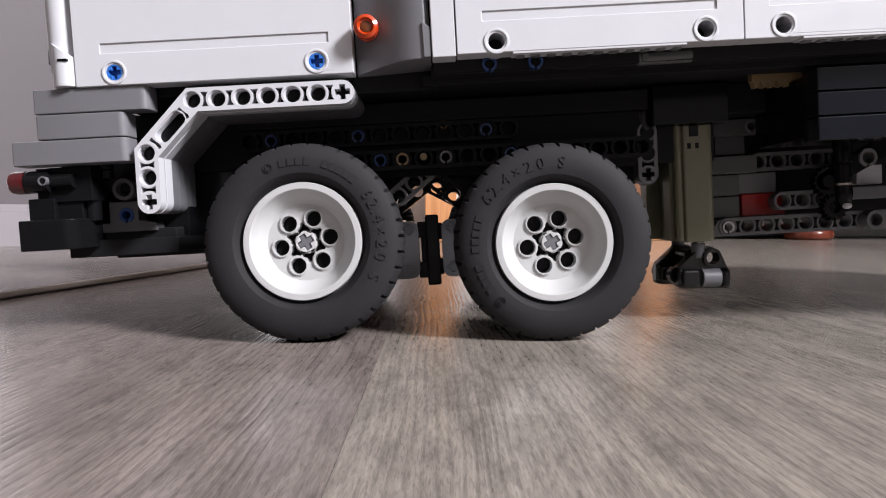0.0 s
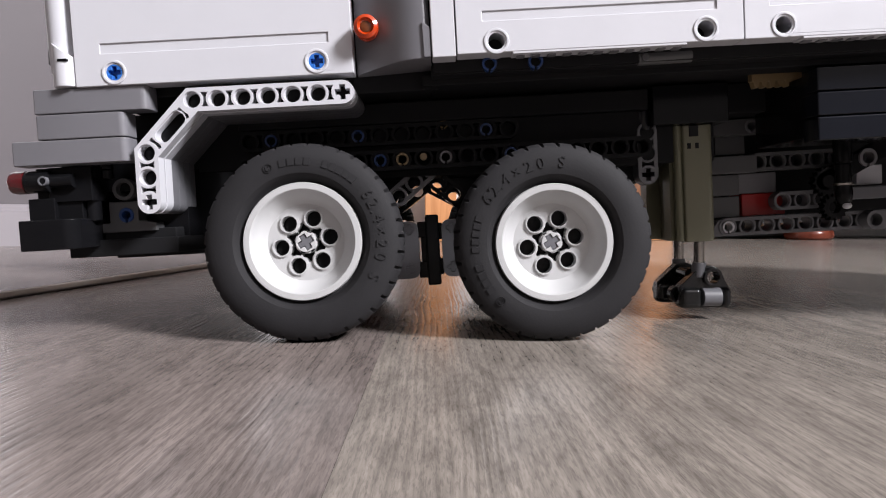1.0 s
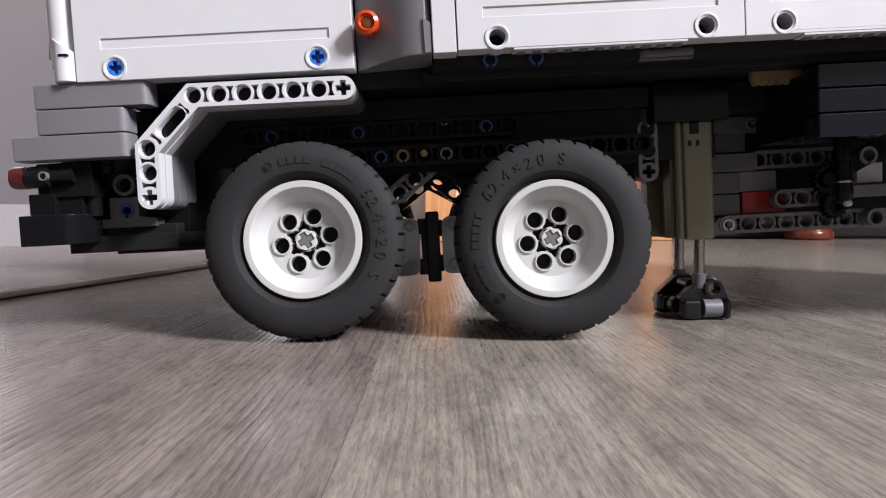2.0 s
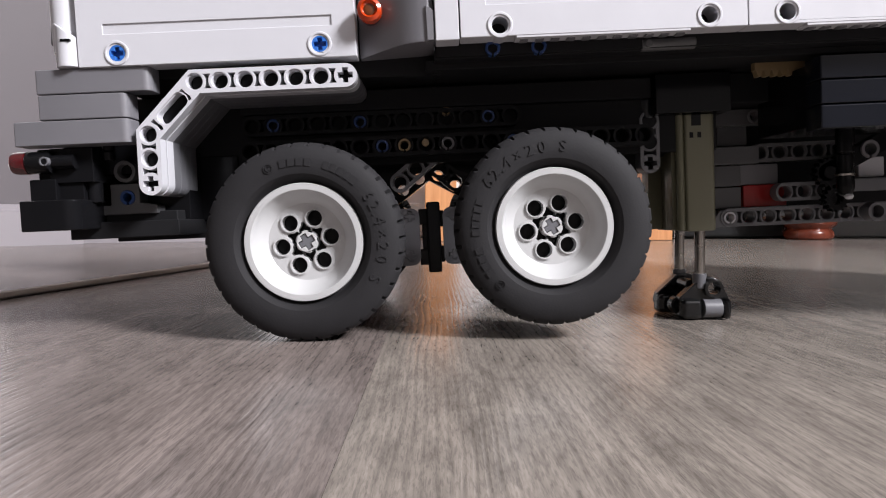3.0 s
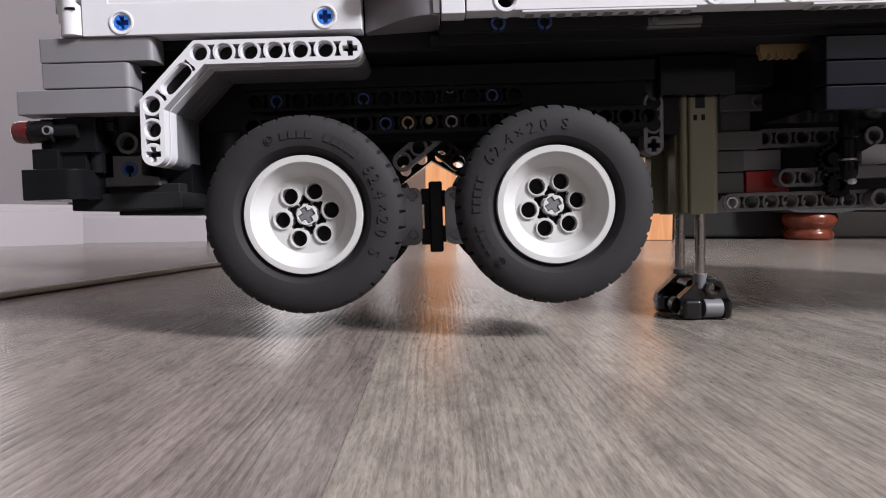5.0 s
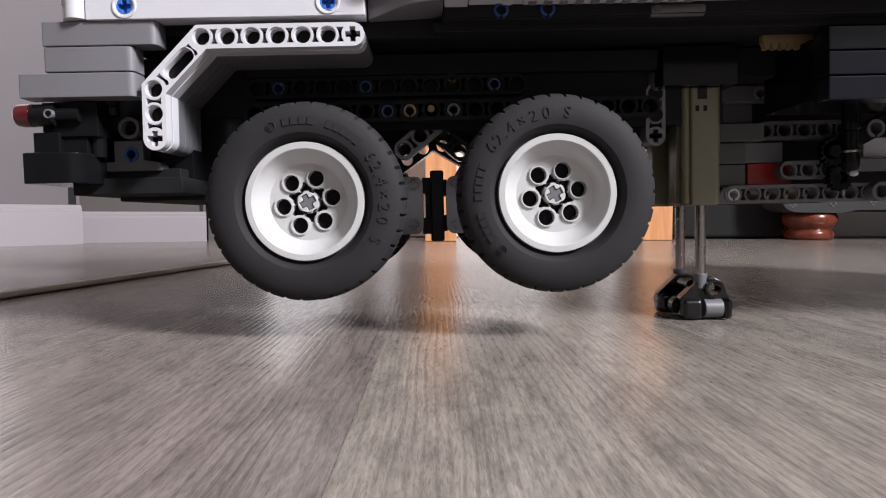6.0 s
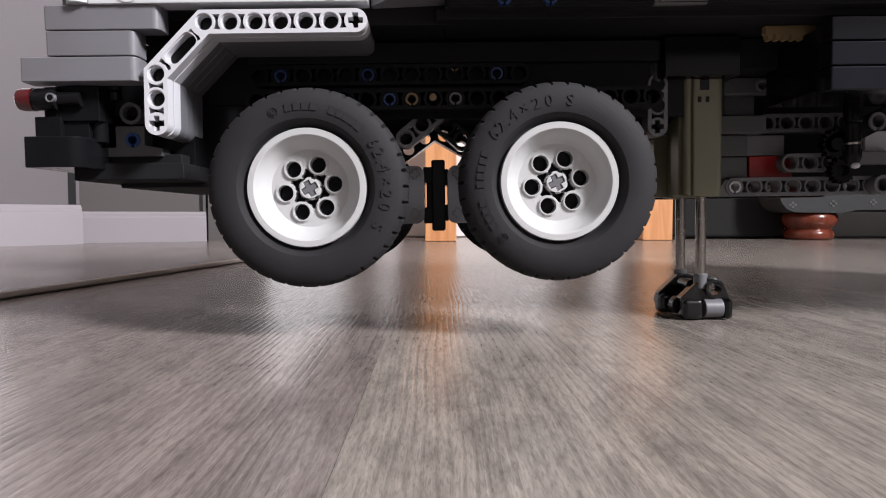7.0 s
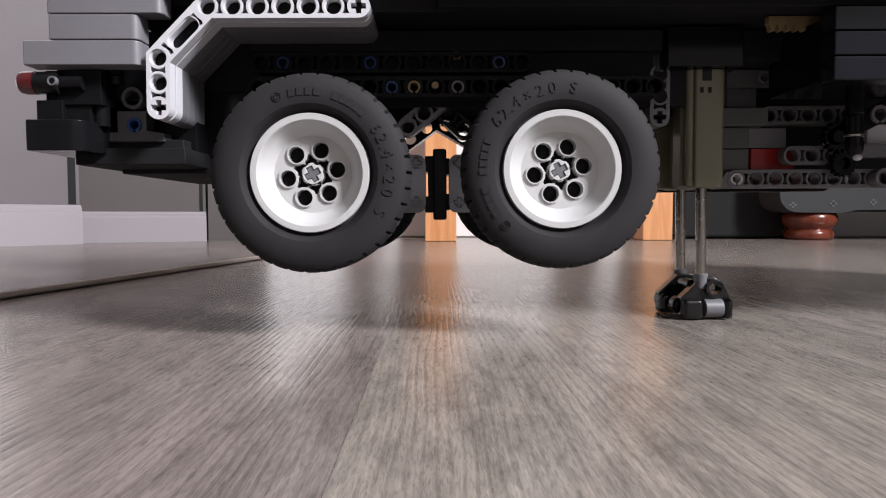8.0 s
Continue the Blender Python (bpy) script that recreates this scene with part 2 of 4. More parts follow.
def pocket(p, q):
    """The waisted recess between two neighbouring pin holes."""
    p, q = Vector(p), Vector(q)
    m, t = (p + q) / 2, (q - p).normalized()
    nrm, half = Vector((-t.y, t.x)), (q - p).length / 2
    zs = [-2.3, -1.5, -0.6, 0.6, 1.5, 2.3]
    w = [max(0.4, half - math.sqrt(3.55 ** 2 - z * z)) for z in zs]
    return [tuple(m + t * b + nrm * z) for z, b in zip(zs, w)] + [tuple(m - t * b + nrm * z) for z, b in reversed(list(zip(zs, w)))]


def liftarm(bm, line, y0, y1, cross=(), slots=(), r=3.75):
    """A bent toy beam through the stud points of line; cross: ends with an axle hole."""
    outline = chain_outline([line[0]] + [line[k] for k in range(1, len(line) - 1) if abs((Vector(line[k]) - Vector(line[k - 1])).normalized().cross(Vector((*(Vector(line[k + 1]) - Vector(line[k])).normalized(),)))) > 0.01] + [line[-1]], r)
    wide, tight = [], []
    for k, p in enumerate(line):
        if k in slots:
            continue
        if k in cross:
            q = line[k - 1] if k else line[1]
            ang = math.atan2(p[1] - q[1], p[0] - q[0])
            wide.append(plus(*p, ang))
            tight.append(plus(*p, ang))
        else:
            wide.append(circle(*p, 2.75, 24))
            tight.append(circle(*p, 2.45, 24))
    for k in slots:
        a, b = Vector(line[k]), Vector(line[k + 1])
        for store, rr in ((wide, 2.9), (tight, 2.45)):
            store.append(chain_outline([a, b], rr))
    gaps = []
    for k in range(len(line) - 1):
        if k in slots:
            continue
        a, b = line[k], line[k + 1]
        if (Vector(b) - Vector(a)).length < 9.5:
            gaps.append(pocket(a, b))
    s = 1 if y1 > y0 else -1
    prism(bm, outline, wide + gaps, y0, y0 + 0.7 * s)
    prism(bm, outline, tight + gaps, y0 + 0.7 * s, y1)
    return bm


# ---- the room ----
def slab(name, x0, x1, y0, y1, z0, z1, mat, label, category, bevel=0.0, kind="structure"):
    bm = bmesh.new()
    box(bm, x0, x1, y0, y1, z0, z1)
    return tagged(finish(name, bm, mat, 1.0, bevel), label, category, kind=kind)


slab("ceiling", ROOM_X0, ROOM_X1, ROOM_Y0, ROOM_Y1, ROOM_H, ROOM_H + 0.1, CEILING, "unseen flat ceiling, darkened to limit bounce light", "ceiling")
slab("wall_west", ROOM_X0 - 0.1, ROOM_X0, ROOM_Y0, ROOM_Y1, 0, ROOM_H, ROOM_WALL, "unseen plain room wall, dark to limit bounce light", "wall")
slab("wall_north", ROOM_X0 - 0.1, ROOM_X1 + 0.1, ROOM_Y1, ROOM_Y1 + 0.1, 0, ROOM_H, BACK_WALL, "white painted wall behind the toy truck", "wall")


slab("wall_south", ROOM_X0 - 0.1, ROOM_X1 + 0.1, ROOM_Y0 - 0.1, ROOM_Y0, 0, ROOM_H, ROOM_WALL, "unseen plain room wall, dark to limit bounce light", "wall")


def east_wall():
    bm = bmesh.new()
    prism(bm, [(ROOM_Y0, 0), (ROOM_Y1, 0), (ROOM_Y1, ROOM_H), (ROOM_Y0, ROOM_H)], [[(EAST_Y0, EAST_Z0), (EAST_Y1, EAST_Z0), (EAST_Y1, EAST_Z1), (EAST_Y0, EAST_Z1)]], -ROOM_X1 - 0.12, -ROOM_X1)
    bmesh.ops.rotate(bm, verts=bm.verts, matrix=Matrix.Rotation(radians(90), 3, "Z"))
    tagged(finish("wall_east", bm, ROOM_WALL, 1.0), "unseen dark wall with a window opening", "wall", kind="structure")


east_wall()
slab("baseboard_north", ROOM_X0, ROOM_X1, ROOM_Y1 - 0.014, ROOM_Y1 - 0.001, 0.001, 0.065, BACK_WALL, "white painted baseboard along the wall", "baseboard", 0.003)


def angled_wall(name, a, b, thick, label, z0=0.0, mat=None):
    """An upright wall piece whose near face runs from a to b on the floor."""
    a, b = Vector(a), Vector(b)
    t = (b - a).normalized()
    back = Vector((-t.y, t.x)) * thick
    bm = bmesh.new()
    low = [bm.verts.new((*p, z0)) for p in (a, b, b + back, a + back)]
    high = [bm.verts.new((*p, ROOM_H - 0.002)) for p in (a, b, b + back, a + back)]
    for k in range(4):
        bm.faces.new((low[k], low[(k + 1) % 4], high[(k + 1) % 4], high[k]))
    bm.faces.new(low)
    bm.faces.new(high)
    tagged(finish(name, bm, mat or WALL, 1.0), label, "wall", kind="structure")


def baseboard_run(name, a, b, z1, out=0.011, lip=0.010, mat=None):
    """Baseboard with a stepped moulding on top, along the near face a to b."""
    a, b = Vector(a), Vector(b)
    t = (b - a).normalized()
    near = Vector((t.y, -t.x))
    bm = bmesh.new()
    prof = [(0.0005, 0.0), (out, 0.0), (out, z1 - lip), (out * 0.72, z1 - lip * 0.75), (out * 0.72, z1 - lip * 0.4), (out * 0.35, z1), (0.0005, z1)]
    ends = [[bm.verts.new((*(p + near * u), z)) for u, z in prof] for p in (a, b)]
    for k in range(len(prof)):
        j = (k + 1) % len(prof)
        bm.faces.new((ends[0][k], ends[0][j], ends[1][j], ends[1][k]))
    bm.faces.new(ends[0])
    bm.faces.new(list(reversed(ends[1])))
    tagged(finish(name, bm, mat or TRIM, 1.0), "white moulded baseboard at the wall's foot", "baseboard", kind="structure")


WALL_A = [(-0.66, 0.566), (-0.575, 0.658), (-0.512, 0.727)]
WALL_B = [(-0.516, 0.768), (-0.368, 0.831)]
angled_wall("wall_a", (-0.9, 0.30), WALL_A[2], 0.03, "pale painted wall pier beside an opening")
angled_wall("wall_b", (-0.535, 0.760), WALL_B[1], 0.03, "wall return behind a pale pier, shade in its colour", 0.0, SHADED_RETURN)
angled_wall("wall_c", (-0.366, 0.836), (-0.286, 0.8892), 0.03, "wall piece with shade put into its brown colour", 0.0, SHADED_BROWN)
angled_wall("wall_d", (-0.2855, 0.8895), (-0.12, 1.0), 0.03, "white painted wall running to the back", 0.0, BACK_WALL)
angled_wall("trim_gap_1", (-0.5212, 0.7156), (-0.5145, 0.7229), 0.004, "dark upright gap beside the wall pier", 0.057, DARK_FILL)
angled_wall("trim_gap_2", (-0.3762, 0.8266), (-0.3716, 0.8286), 0.004, "dark upright gap beside the wall return", 0.048, DARK_FILL)
angled_wall("trim_casing", (-0.72, 0.4830), (-0.5795, 0.6370), 0.012, "white painted upright door casing", 0.0, BACK_WALL)
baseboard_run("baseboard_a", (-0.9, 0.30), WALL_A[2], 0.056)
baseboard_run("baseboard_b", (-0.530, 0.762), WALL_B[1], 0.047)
baseboard_run("baseboard_c", (-0.282, 0.8918), (-0.12, 1.0), 0.047, mat=BACK_WALL)


def side_table():
    table = tagged(new("side_table"), "orange pine table with square legs on the floor", "table")
    for x, y in ((-0.0161, 0.803), (0.3413, 0.846), (-0.0135, 0.94), (0.381, 0.96)):
        bm = bmesh.new()
        box(bm, x, x + 0.0497, y, y + 0.0497, 0.0, 0.46)
        part("leg", bm, PINE, table, bevel=0.002, factor=1.0)
    bm = bmesh.new()
    box(bm, -0.05, 0.45, 0.77, 1.00, 0.46, 0.485)
    part("tabletop", bm, PINE, table, bevel=0.004, factor=1.0)
    return table


side_table()


def sofa():
    x0, x1, y0, y1 = 0.566, 1.43, 0.845, 1.0
    ob = tagged(new("sofa"), "dark grey fabric sofa on turned wooden bun feet", "sofa")
    bm = bmesh.new()
    prism(bm, [(x0, 0.40)] + [(x0 + 0.030 * (1 - math.cos(radians(15 * k))), 0.046 + 0.030 * (1 - math.sin(radians(15 * k)))) for k in range(7)] + [(x0 + 0.11, 0.045), (x0 + 0.13, 0.050), (x1, 0.050), (x1, 0.40)], [], y0, y1)
    part("base", bm, FABRIC, ob, bevel=0.008, factor=1.0)
    # Solid dark block in place of the shade left of the base.
    bm = bmesh.new()
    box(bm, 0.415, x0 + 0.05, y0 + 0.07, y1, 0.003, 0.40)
    part("shade_block", bm, DARK_FILL, ob, "dark block standing for shade beside the sofa", factor=1.0, bevel=0.006)
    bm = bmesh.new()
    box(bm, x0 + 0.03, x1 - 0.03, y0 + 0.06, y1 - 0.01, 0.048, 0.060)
    part("lining", bm, DARK_FILL, ob, factor=1.0)
    for k, x in enumerate((0.641, 1.35)):
        bm = bmesh.new()
        prof = [(0.036, 0.0), (0.040, 0.003), (0.0412, 0.008), (0.040, 0.014), (0.036, 0.018), (0.037, 0.020), (0.0435, 0.025), (0.0465, 0.033), (0.0455, 0.041), (0.040, 0.047), (0.030, 0.050), (0.028, 0.058)]
        lathe(bm, [(0.95 * r, s) for r, s in prof], (x, 0.890, 0), "z", 40)
        part("bun_foot", bm, MAHOGANY, ob, "turned red-brown wooden bun foot", factor=1.0)
    for k in range(7):
        x, z = 0.588 + 0.0665 * k, 0.0585 + 0.0022 * k
        bm = bmesh.new()
        for j in range(4):
            a = math.pi / 2 * j
            cx, cz = x + 0.0042 * math.cos(a), z + 0.0036 * math.sin(a)
            box(bm, cx - 0.0018, cx + 0.0018, y0 - 0.001, y0 + 0.002, cz - 0.0016, cz + 0.0016)
        part("stitch_mark", bm, FABRIC_MARK, ob, "pale woven mark", factor=1.0)
    return ob


sofa()


# ---- the toy truck ----
PIVOT = Vector((0.519, 0.0, -0.013))
truck = tagged(new("toy_truck"), "grey and black toy building-brick truck being lifted by its jack", "toy truck")
SIDE = 62.0  # the truck's middle plane, in mm behind its near side


def beams(name, line, y0, y1, mat, label="", cross=(), slots=(), parent=None):
    return part(name, liftarm(bmesh.new(), line, y0, y1, cross, slots), mat, parent or truck, label, bevel=0.1)


def run(x, z, n, dx=8.0, dz=0.0):
    return [(x + dx * k, z + dz * k) for k in range(n)]


# mudguard: bent beams side by side
DIAG = [(-71.3, 110.0), (-75.95, 104.8), (-81.2, 99.6), (-86.4, 94.4)]
GUARD = [(-23.6 - 8 * k, 110.0) for k in range(7)] + [DIAG[1], DIAG[2], (-87.3, 94.0), (-87.4, 86.2), (-87.5, 78.3)]


def guard_outline(r=3.75):
    return chain_outline([GUARD[0], GUARD[6], GUARD[9], GUARD[11]], r)


def mudguard():
    ys = [0.0, 5.2, 10.4, 15.6, 20.8, 26.0, 31.0]
    for k in range(6):
        y0, y1 = ys[k], ys[k + 1] - (0.16 if k else 1.1)
        bm = bmesh.new()
        if k == 0:
            gaps = [pocket(GUARD[j], GUARD[j + 1]) for j in (0, 1, 2, 3, 4, 5, 9, 10)]
            tri = lambda c, s: [(c[0] + s * x, c[1] + s * z) for x, z in ((-2.2, 0.9), (-1.1, 1.9), (0.3, 0.35), (1.6, -0.6), (2.0, -1.7), (0.9, -2.2), (-0.1, -0.45))]
            gaps += [tri((-74.7, 106.1), 0.95), tri((-84.2, 97.0), 0.95)]
            for depth, rr in ((0.7, 2.75), (y1 - y0, 2.45)):
                holes = [plus(*GUARD[0]), plus(*GUARD[11])] + [circle(*GUARD[j], rr, 24) for j in (1, 2, 3, 4, 5, 6, 9, 10)]
                holes.append(chain_outline([(-76.6, 104.4), (-81.6, 99.4)], rr * 0.93))
                prism(bm, guard_outline(), holes + gaps, y0 if rr == 2.75 else y0 + 0.7, y0 + 0.7 if rr == 2.75 else y1)
        else:
            holes = [circle(*GUARD[j], 2.45, 16) for j in (1, 2, 3, 4, 5, 6, 9, 10)]
            prism(bm, guard_outline(), holes, y0, y1)
        part("mudguard_beam", bm, LIGHT_GREY if k < 2 else DARK_GREY, truck, "light grey bent beam of the mudguard" if k < 2 else "dark grey bent beam of the mudguard", bevel=0.1 if k == 0 else 0.3)


mudguard()
# Added black core: gives holes and pockets the shade of their depth.
part("hole_shade_core", prism(bmesh.new(), guard_outline(3.1), [], 4.2, 4.95), BLACK, truck, "black core standing for shade in the beam holes")


def rounded_block(x0, x1, y0, y1, z0, z1, rl=0.6, rr=4.0):
    """A flat tile-like beam seen from its edge; the ends are round in plan."""
    pts = []
    for k in range(9):
        a = math.pi / 2 * k / 8
        pts.append((x1 - rr + rr * math.sin(a), y0 + rr - rr * math.cos(a)))
    pts += [(x1, y1), (x0, y1)]
    for k in range(5):
        a = math.pi / 2 * k / 4
        pts.append((x0 + rl - rl * math.cos(a), y0 + rl - rl * math.sin(a)))
    bm = bmesh.new()
    low, high = [bm.verts.new((x, y, z0)) for x, y in pts], [bm.verts.new((x, y, z1)) for x, y in pts]
    for k in range(len(pts)):
        j = (k + 1) % len(pts)
        bm.faces.new((low[k], low[j], high[j], high[k]))
    bm.faces.new(low)
    bm.faces.new(list(reversed(high)))
    return bm


# tail bumper: three stacked beams
for x0, x1, z0, z1 in ((-121.8, -85.6, 107.9, 115.6), (-121.5, -93.2, 99.8, 107.6), (-129.9, -93.2, 91.8, 99.5)):
    part("bumper_beam", rounded_block(x0, x1, 0.0, 7.8, z0, z1, 0.6, 2.4), MID_GREY, truck, "dark grey stacked tail beam", bevel=0.35)


def side_panel(x0, x1, z0, y, lugs, groove, label, mat=LIGHT_GREY, lips=()):
    """A thin body panel with round pin bosses along its lower edge and a raised field inside a fine groove."""
    top = 235.0
    pts = [(x0, top), (x0, z0), (x1, z0), (x1, top)]
    holes = [circle(x, z, 2.5, 28) for x, z in lugs]
    bm = bmesh.new()
    slot = []
    if groove:
        gx0, gx1, gz0, gz1 = groove
        slot = [[(gx0, gz0), (gx1, gz0), (gx1, gz1), (gx0, gz1)]]
    if groove:
        prism(bm, pts, holes + slot, y, y + 0.45)
    prism(bm, pts, holes, y + 0.45 if groove else y, y + 7.5)
    panel = part("side_panel", bm, mat, truck, label, bevel=0.35)
    for x, z in lugs:
        bm = bmesh.new()
        prism(bm, circle(x, z, 3.85, 32), [circle(x, z, 3.05, 28)], y - 0.35, y + 0.1)
        prism(bm, circle(x, z, 3.85, 32), [circle(x, z, 2.5, 28)], y + 0.1, y + 7.0)
        part("pin_boss", bm, mat, panel, bevel=0.2)
    for a, b in lips:
        bm = bmesh.new()
        box(bm, a, b, y + 0.15, y + 6, z0 - 0.7, z0 + 0.3)
        part("panel_lip", bm, mat, panel, bevel=0.2)
        bm = bmesh.new()
        n = round((b - a) / 5.0)
        for k in range(n):
            w = (b - a) / n
            box(bm, a + w * (k + 0.3), a + w * (k + 0.8), y + 2.2, y + 5, z0 - 1.15, z0 - 0.6)
        part("lip_teeth", bm, MID_GREY, panel, "small grey teeth under the lip")
    return panel


side_panel(-107.2, -19.5, 115.6, -1, [(-94.9, 119.6), (-31.0, 119.8)], (-98.9, -27.0, 125.6, 128.7), "light grey rear body panel")
side_panel(5.6, 12.9, 116.6, -10.7, [], None, "light grey narrow body panel")
side_panel(13.2, 100.4, 117.1, -11, [(25.2, 120.4), (88.8, 120.8)], (21.2, 92.3, 126.6, 129.5), "light grey body panel with pin holes", lips=[(30, 83)])
side_panel(100.7, 430, 117.1, -11, [(112.6, 120.8)], (108.5, 182, 126.8, 129.7), "light grey body panel with pin holes", lips=[(118.5, 186)])


def axle_pin(x, z, y, mat, label, parent=None, r=2.9, ang=0.0):
    """A pin with a cross slot in its face."""
    bm = bmesh.new()
    prism(bm, circle(x, z, r, 28), [plus(x, z, ang, 1.95, 0.75)], y, y + 2.5)
    prism(bm, circle(x, z, r * 0.9, 20), [], y + 2.5, y + 6)
    return part("axle_pin", bm, mat, parent or truck, label, bevel=0.15)


def ring_pin(x, z, y, mat, label, r=2.35, inner=1.55):
    """A hollow pin end with a split collar."""
    bm = bmesh.new()
    pts = [(x + r * math.cos(a), z + r * math.sin(a)) for a in [radians(-80 + 340 * k / 24) for k in range(25)]]
    pts += [(x + inner * math.cos(a), z + inner * math.sin(a)) for a in [radians(260 - 340 * k / 24) for k in range(25)]]
    prism(bm, pts, [], y, y + 5)
    return part("pin", bm, mat, truck, label, bevel=0.1)


axle_pin(-94.9, 119.6, -0.9, BLUE, "blue axle pin")
axle_pin(-31.0, 119.8, -0.9, BLUE, "blue axle pin")

# ---- wheels ----
def tyre_mesh():
    prof = [(18.2, 1.0), (18.8, -3.3), (19.4, -3.6), (20.0, -4.6), (20.6, -5.9), (21.5, -6.7), (23.5, -7.1), (26.5, -6.9), (28.6, -6.2), (30.1, -5.4), (31.1, -4.2), (31.6, -2.2), (31.7, 0.0),
            (31.7, 6.5), (31.6, 8.5), (30.5, 10.8), (29, 12.6), (26, 13.1), (22, 12.8), (18.6, 11.5), (18.2, 8.0)]
    bm = bmesh.new()
    cut = {10: 29.7, 11: 29.7, 12: 30.2, 13: 29.4, 14: 29.4, 15: 29.2}

    def shape(j, k, r):
        near = j < 12.5
        if j in cut and (k + (0 if near else 4)) % 8 == 0:
            return min(r, cut[j])
        return r
    return lathe(bm, prof, seg=304, shape=shape, closed=True)


def rim_mesh():
    bm = bmesh.new()
    prof = [(18.75, -4.9), (18.5, -5.35), (16.7, -5.35), (16.4, -5.1), (16.15, -4.2), (15.6, -2.9), (14.6, -1.4), (13.5, -0.3), (12.4, 0.55), (12.4, 3.0), (16.5, 6.0), (18.6, 9.0), (18.75, 9)]
    lathe(bm, prof, seg=96, closed=True)
    holes = [circle(8 * math.cos(a), 8 * math.sin(a), 2.6, 24) for a in [radians(10 + 60 * k) for k in range(6)]]
    webs = []
    for k in range(6):
        a = radians(40 + 60 * k)
        c, s = math.cos(a), math.sin(a)
        shape = [(3.3, -1.9), (3.75, 0.0), (3.3, 1.9), (4.3, 2.05), (5.1, 1.05), (6.5, 0.4), (6.5, -0.4), (5.1, -1.05), (4.3, -2.05)]
        webs.append([(c * x - s * z, s * x + c * z) for x, z in shape])
    prism(bm, circle(0, 0, 12.6, 72), holes + webs + [plus(0, 0, radians(28), 2.6, 1.05)], 0.55, 4.0)
    return bm


def collar_mesh():
    bm = bmesh.new()
    prism(bm, circle(0, 0, 3.35, 32), [circle(0, 0, 3.0, 28)], 0.25, 0.7)
    prism(bm, circle(0, 0, 3.0, 32), [circle(0, 0, 2.6, 28)], -0.1, 0.7)
    return bm


def hub_mesh():
    bm = bmesh.new()
    prism(bm, circle(0, 0, 3.25, 32), [plus(0, 0, radians(28), 2.6, 1.05)], -0.25, 0.6)
    return bm


def glyph(text, height):
    """Flat outline of a character in the built-in font, as triangles: (points, faces)."""
    cu = bpy.data.curves.new("glyph", "FONT")
    cu.body, cu.size, cu.align_x, cu.align_y, cu.resolution_u = text, height, "CENTER", "BOTTOM_BASELINE", 3
    ob = bpy.data.objects.new("glyph", cu)
    me = ob.to_mesh()
    data = [v.co.copy() for v in me.vertices], [list(p.vertices) for p in me.polygons]
    ob.to_mesh_clear()
    bpy.data.objects.remove(ob)
    bpy.data.curves.remove(cu)
    return data


def raised_writing(start):
    """Size marking raised on the sidewall, clockwise from an angle; a brand name stands as plain bars."""
    bm = bmesh.new()
    radius, tall = 23.6, 3.6

    def bend(x, h, ang, y):
        a = radians(90 - ang)
        u = Vector((math.cos(a), math.sin(a)))
        t = Vector((math.sin(a), -math.cos(a)))
        p = u * (radius + h) + t * x
        return (p.x, y, p.y)

    def put(points, faces, ang):
        lo = [bm.verts.new(bend(p.x, p.y, ang, -6.2)) for p in points]
        hi = [bm.verts.new(bend(p.x, p.y, ang, -7.38 + 0.075 * max(0, p.y))) for p in points]
        count = {}
        for f in faces:
            bm.faces.new([hi[k] for k in f])
            for a, b in zip(f, f[1:] + f[:1]):
                count[(a, b)] = 1
        for a, b in count:
            if (b, a) not in count:
                bm.faces.new((hi[a], lo[a], lo[b], hi[b]))

    def bar(a0, a1):
        n = 1
        for k in range(n):
            w = (a1 - a0) / n
            half = radius * radians(w) * 0.53
            put([Vector((-half, 0.3, 0)), Vector((half, 0.3, 0)), Vector((half, tall * 0.75, 0)), Vector((-half, tall * 0.75, 0))], [[0, 1, 2, 3]], start + a0 + w * (k + 0.5))

    put(*glyph("©", tall * 1.15), start)
    for a0 in (8.5, 14.5, 20.5, 26.5):
        bar(a0, a0 + 4.6)
    for a0 in (40, 45.8, 51.2, 56.8, 62.4):
        bar(a0, a0 + 4.0)
    for ch, ang in zip("62.4×20S", (79.5, 87.3, 93, 98.8, 107.8, 117, 126.2, 141)):
        put(*glyph(ch, tall * 1.42), start + ang)
    return bm


WHEELS = []
for side in (0, 1):
    for name, start in (("rear", -22), ("front", -134)):
        wheel = part("wheel", rim_mesh(), RIM_GREY, truck, "light grey six-hole wheel rim", bevel=0.15)
        part("tyre", tyre_mesh(), RUBBER, wheel, "black rubber tyre with raised size marking", angle=28)
        part("hub", hub_mesh(), RIM_GREY, wheel, bevel=0.12)
        first = None
        for k in range(6):
            a = radians(10 + 60 * k)
            if first is None:
                first = ob = part("hole_collar", collar_mesh(), RIM_GREY, wheel, bevel=0.0)
            else:
                ob = new("hole_collar", first.data)
                ob.parent = wheel
            ob.location = (0.008 * math.cos(a), 0, 0.008 * math.sin(a))
        # Added backing disc, so the rim's openings read as dark shade.
        bm = bmesh.new()
        lathe(bm, [(2.7, 4.3), (17.8, 4.3), (17.8, 12.0), (2.7, 12.0)], seg=40, closed=True)
        part("hole_backing", bm, BLACK, wheel, "black backing disc that darkens the rim holes")
        if side == 0:
            part("lettering", raised_writing(start), RUBBER, wheel, "raised black lettering on the sidewall", angle=20)
        bm = bmesh.new()
        prism(bm, plus(0, 0, radians(28), 2.4, 0.82), [], 0.1, 30)
        part("axle", bm, DARK_GREY, wheel, "grey cross axle end")
        WHEELS.append((wheel, name, side))


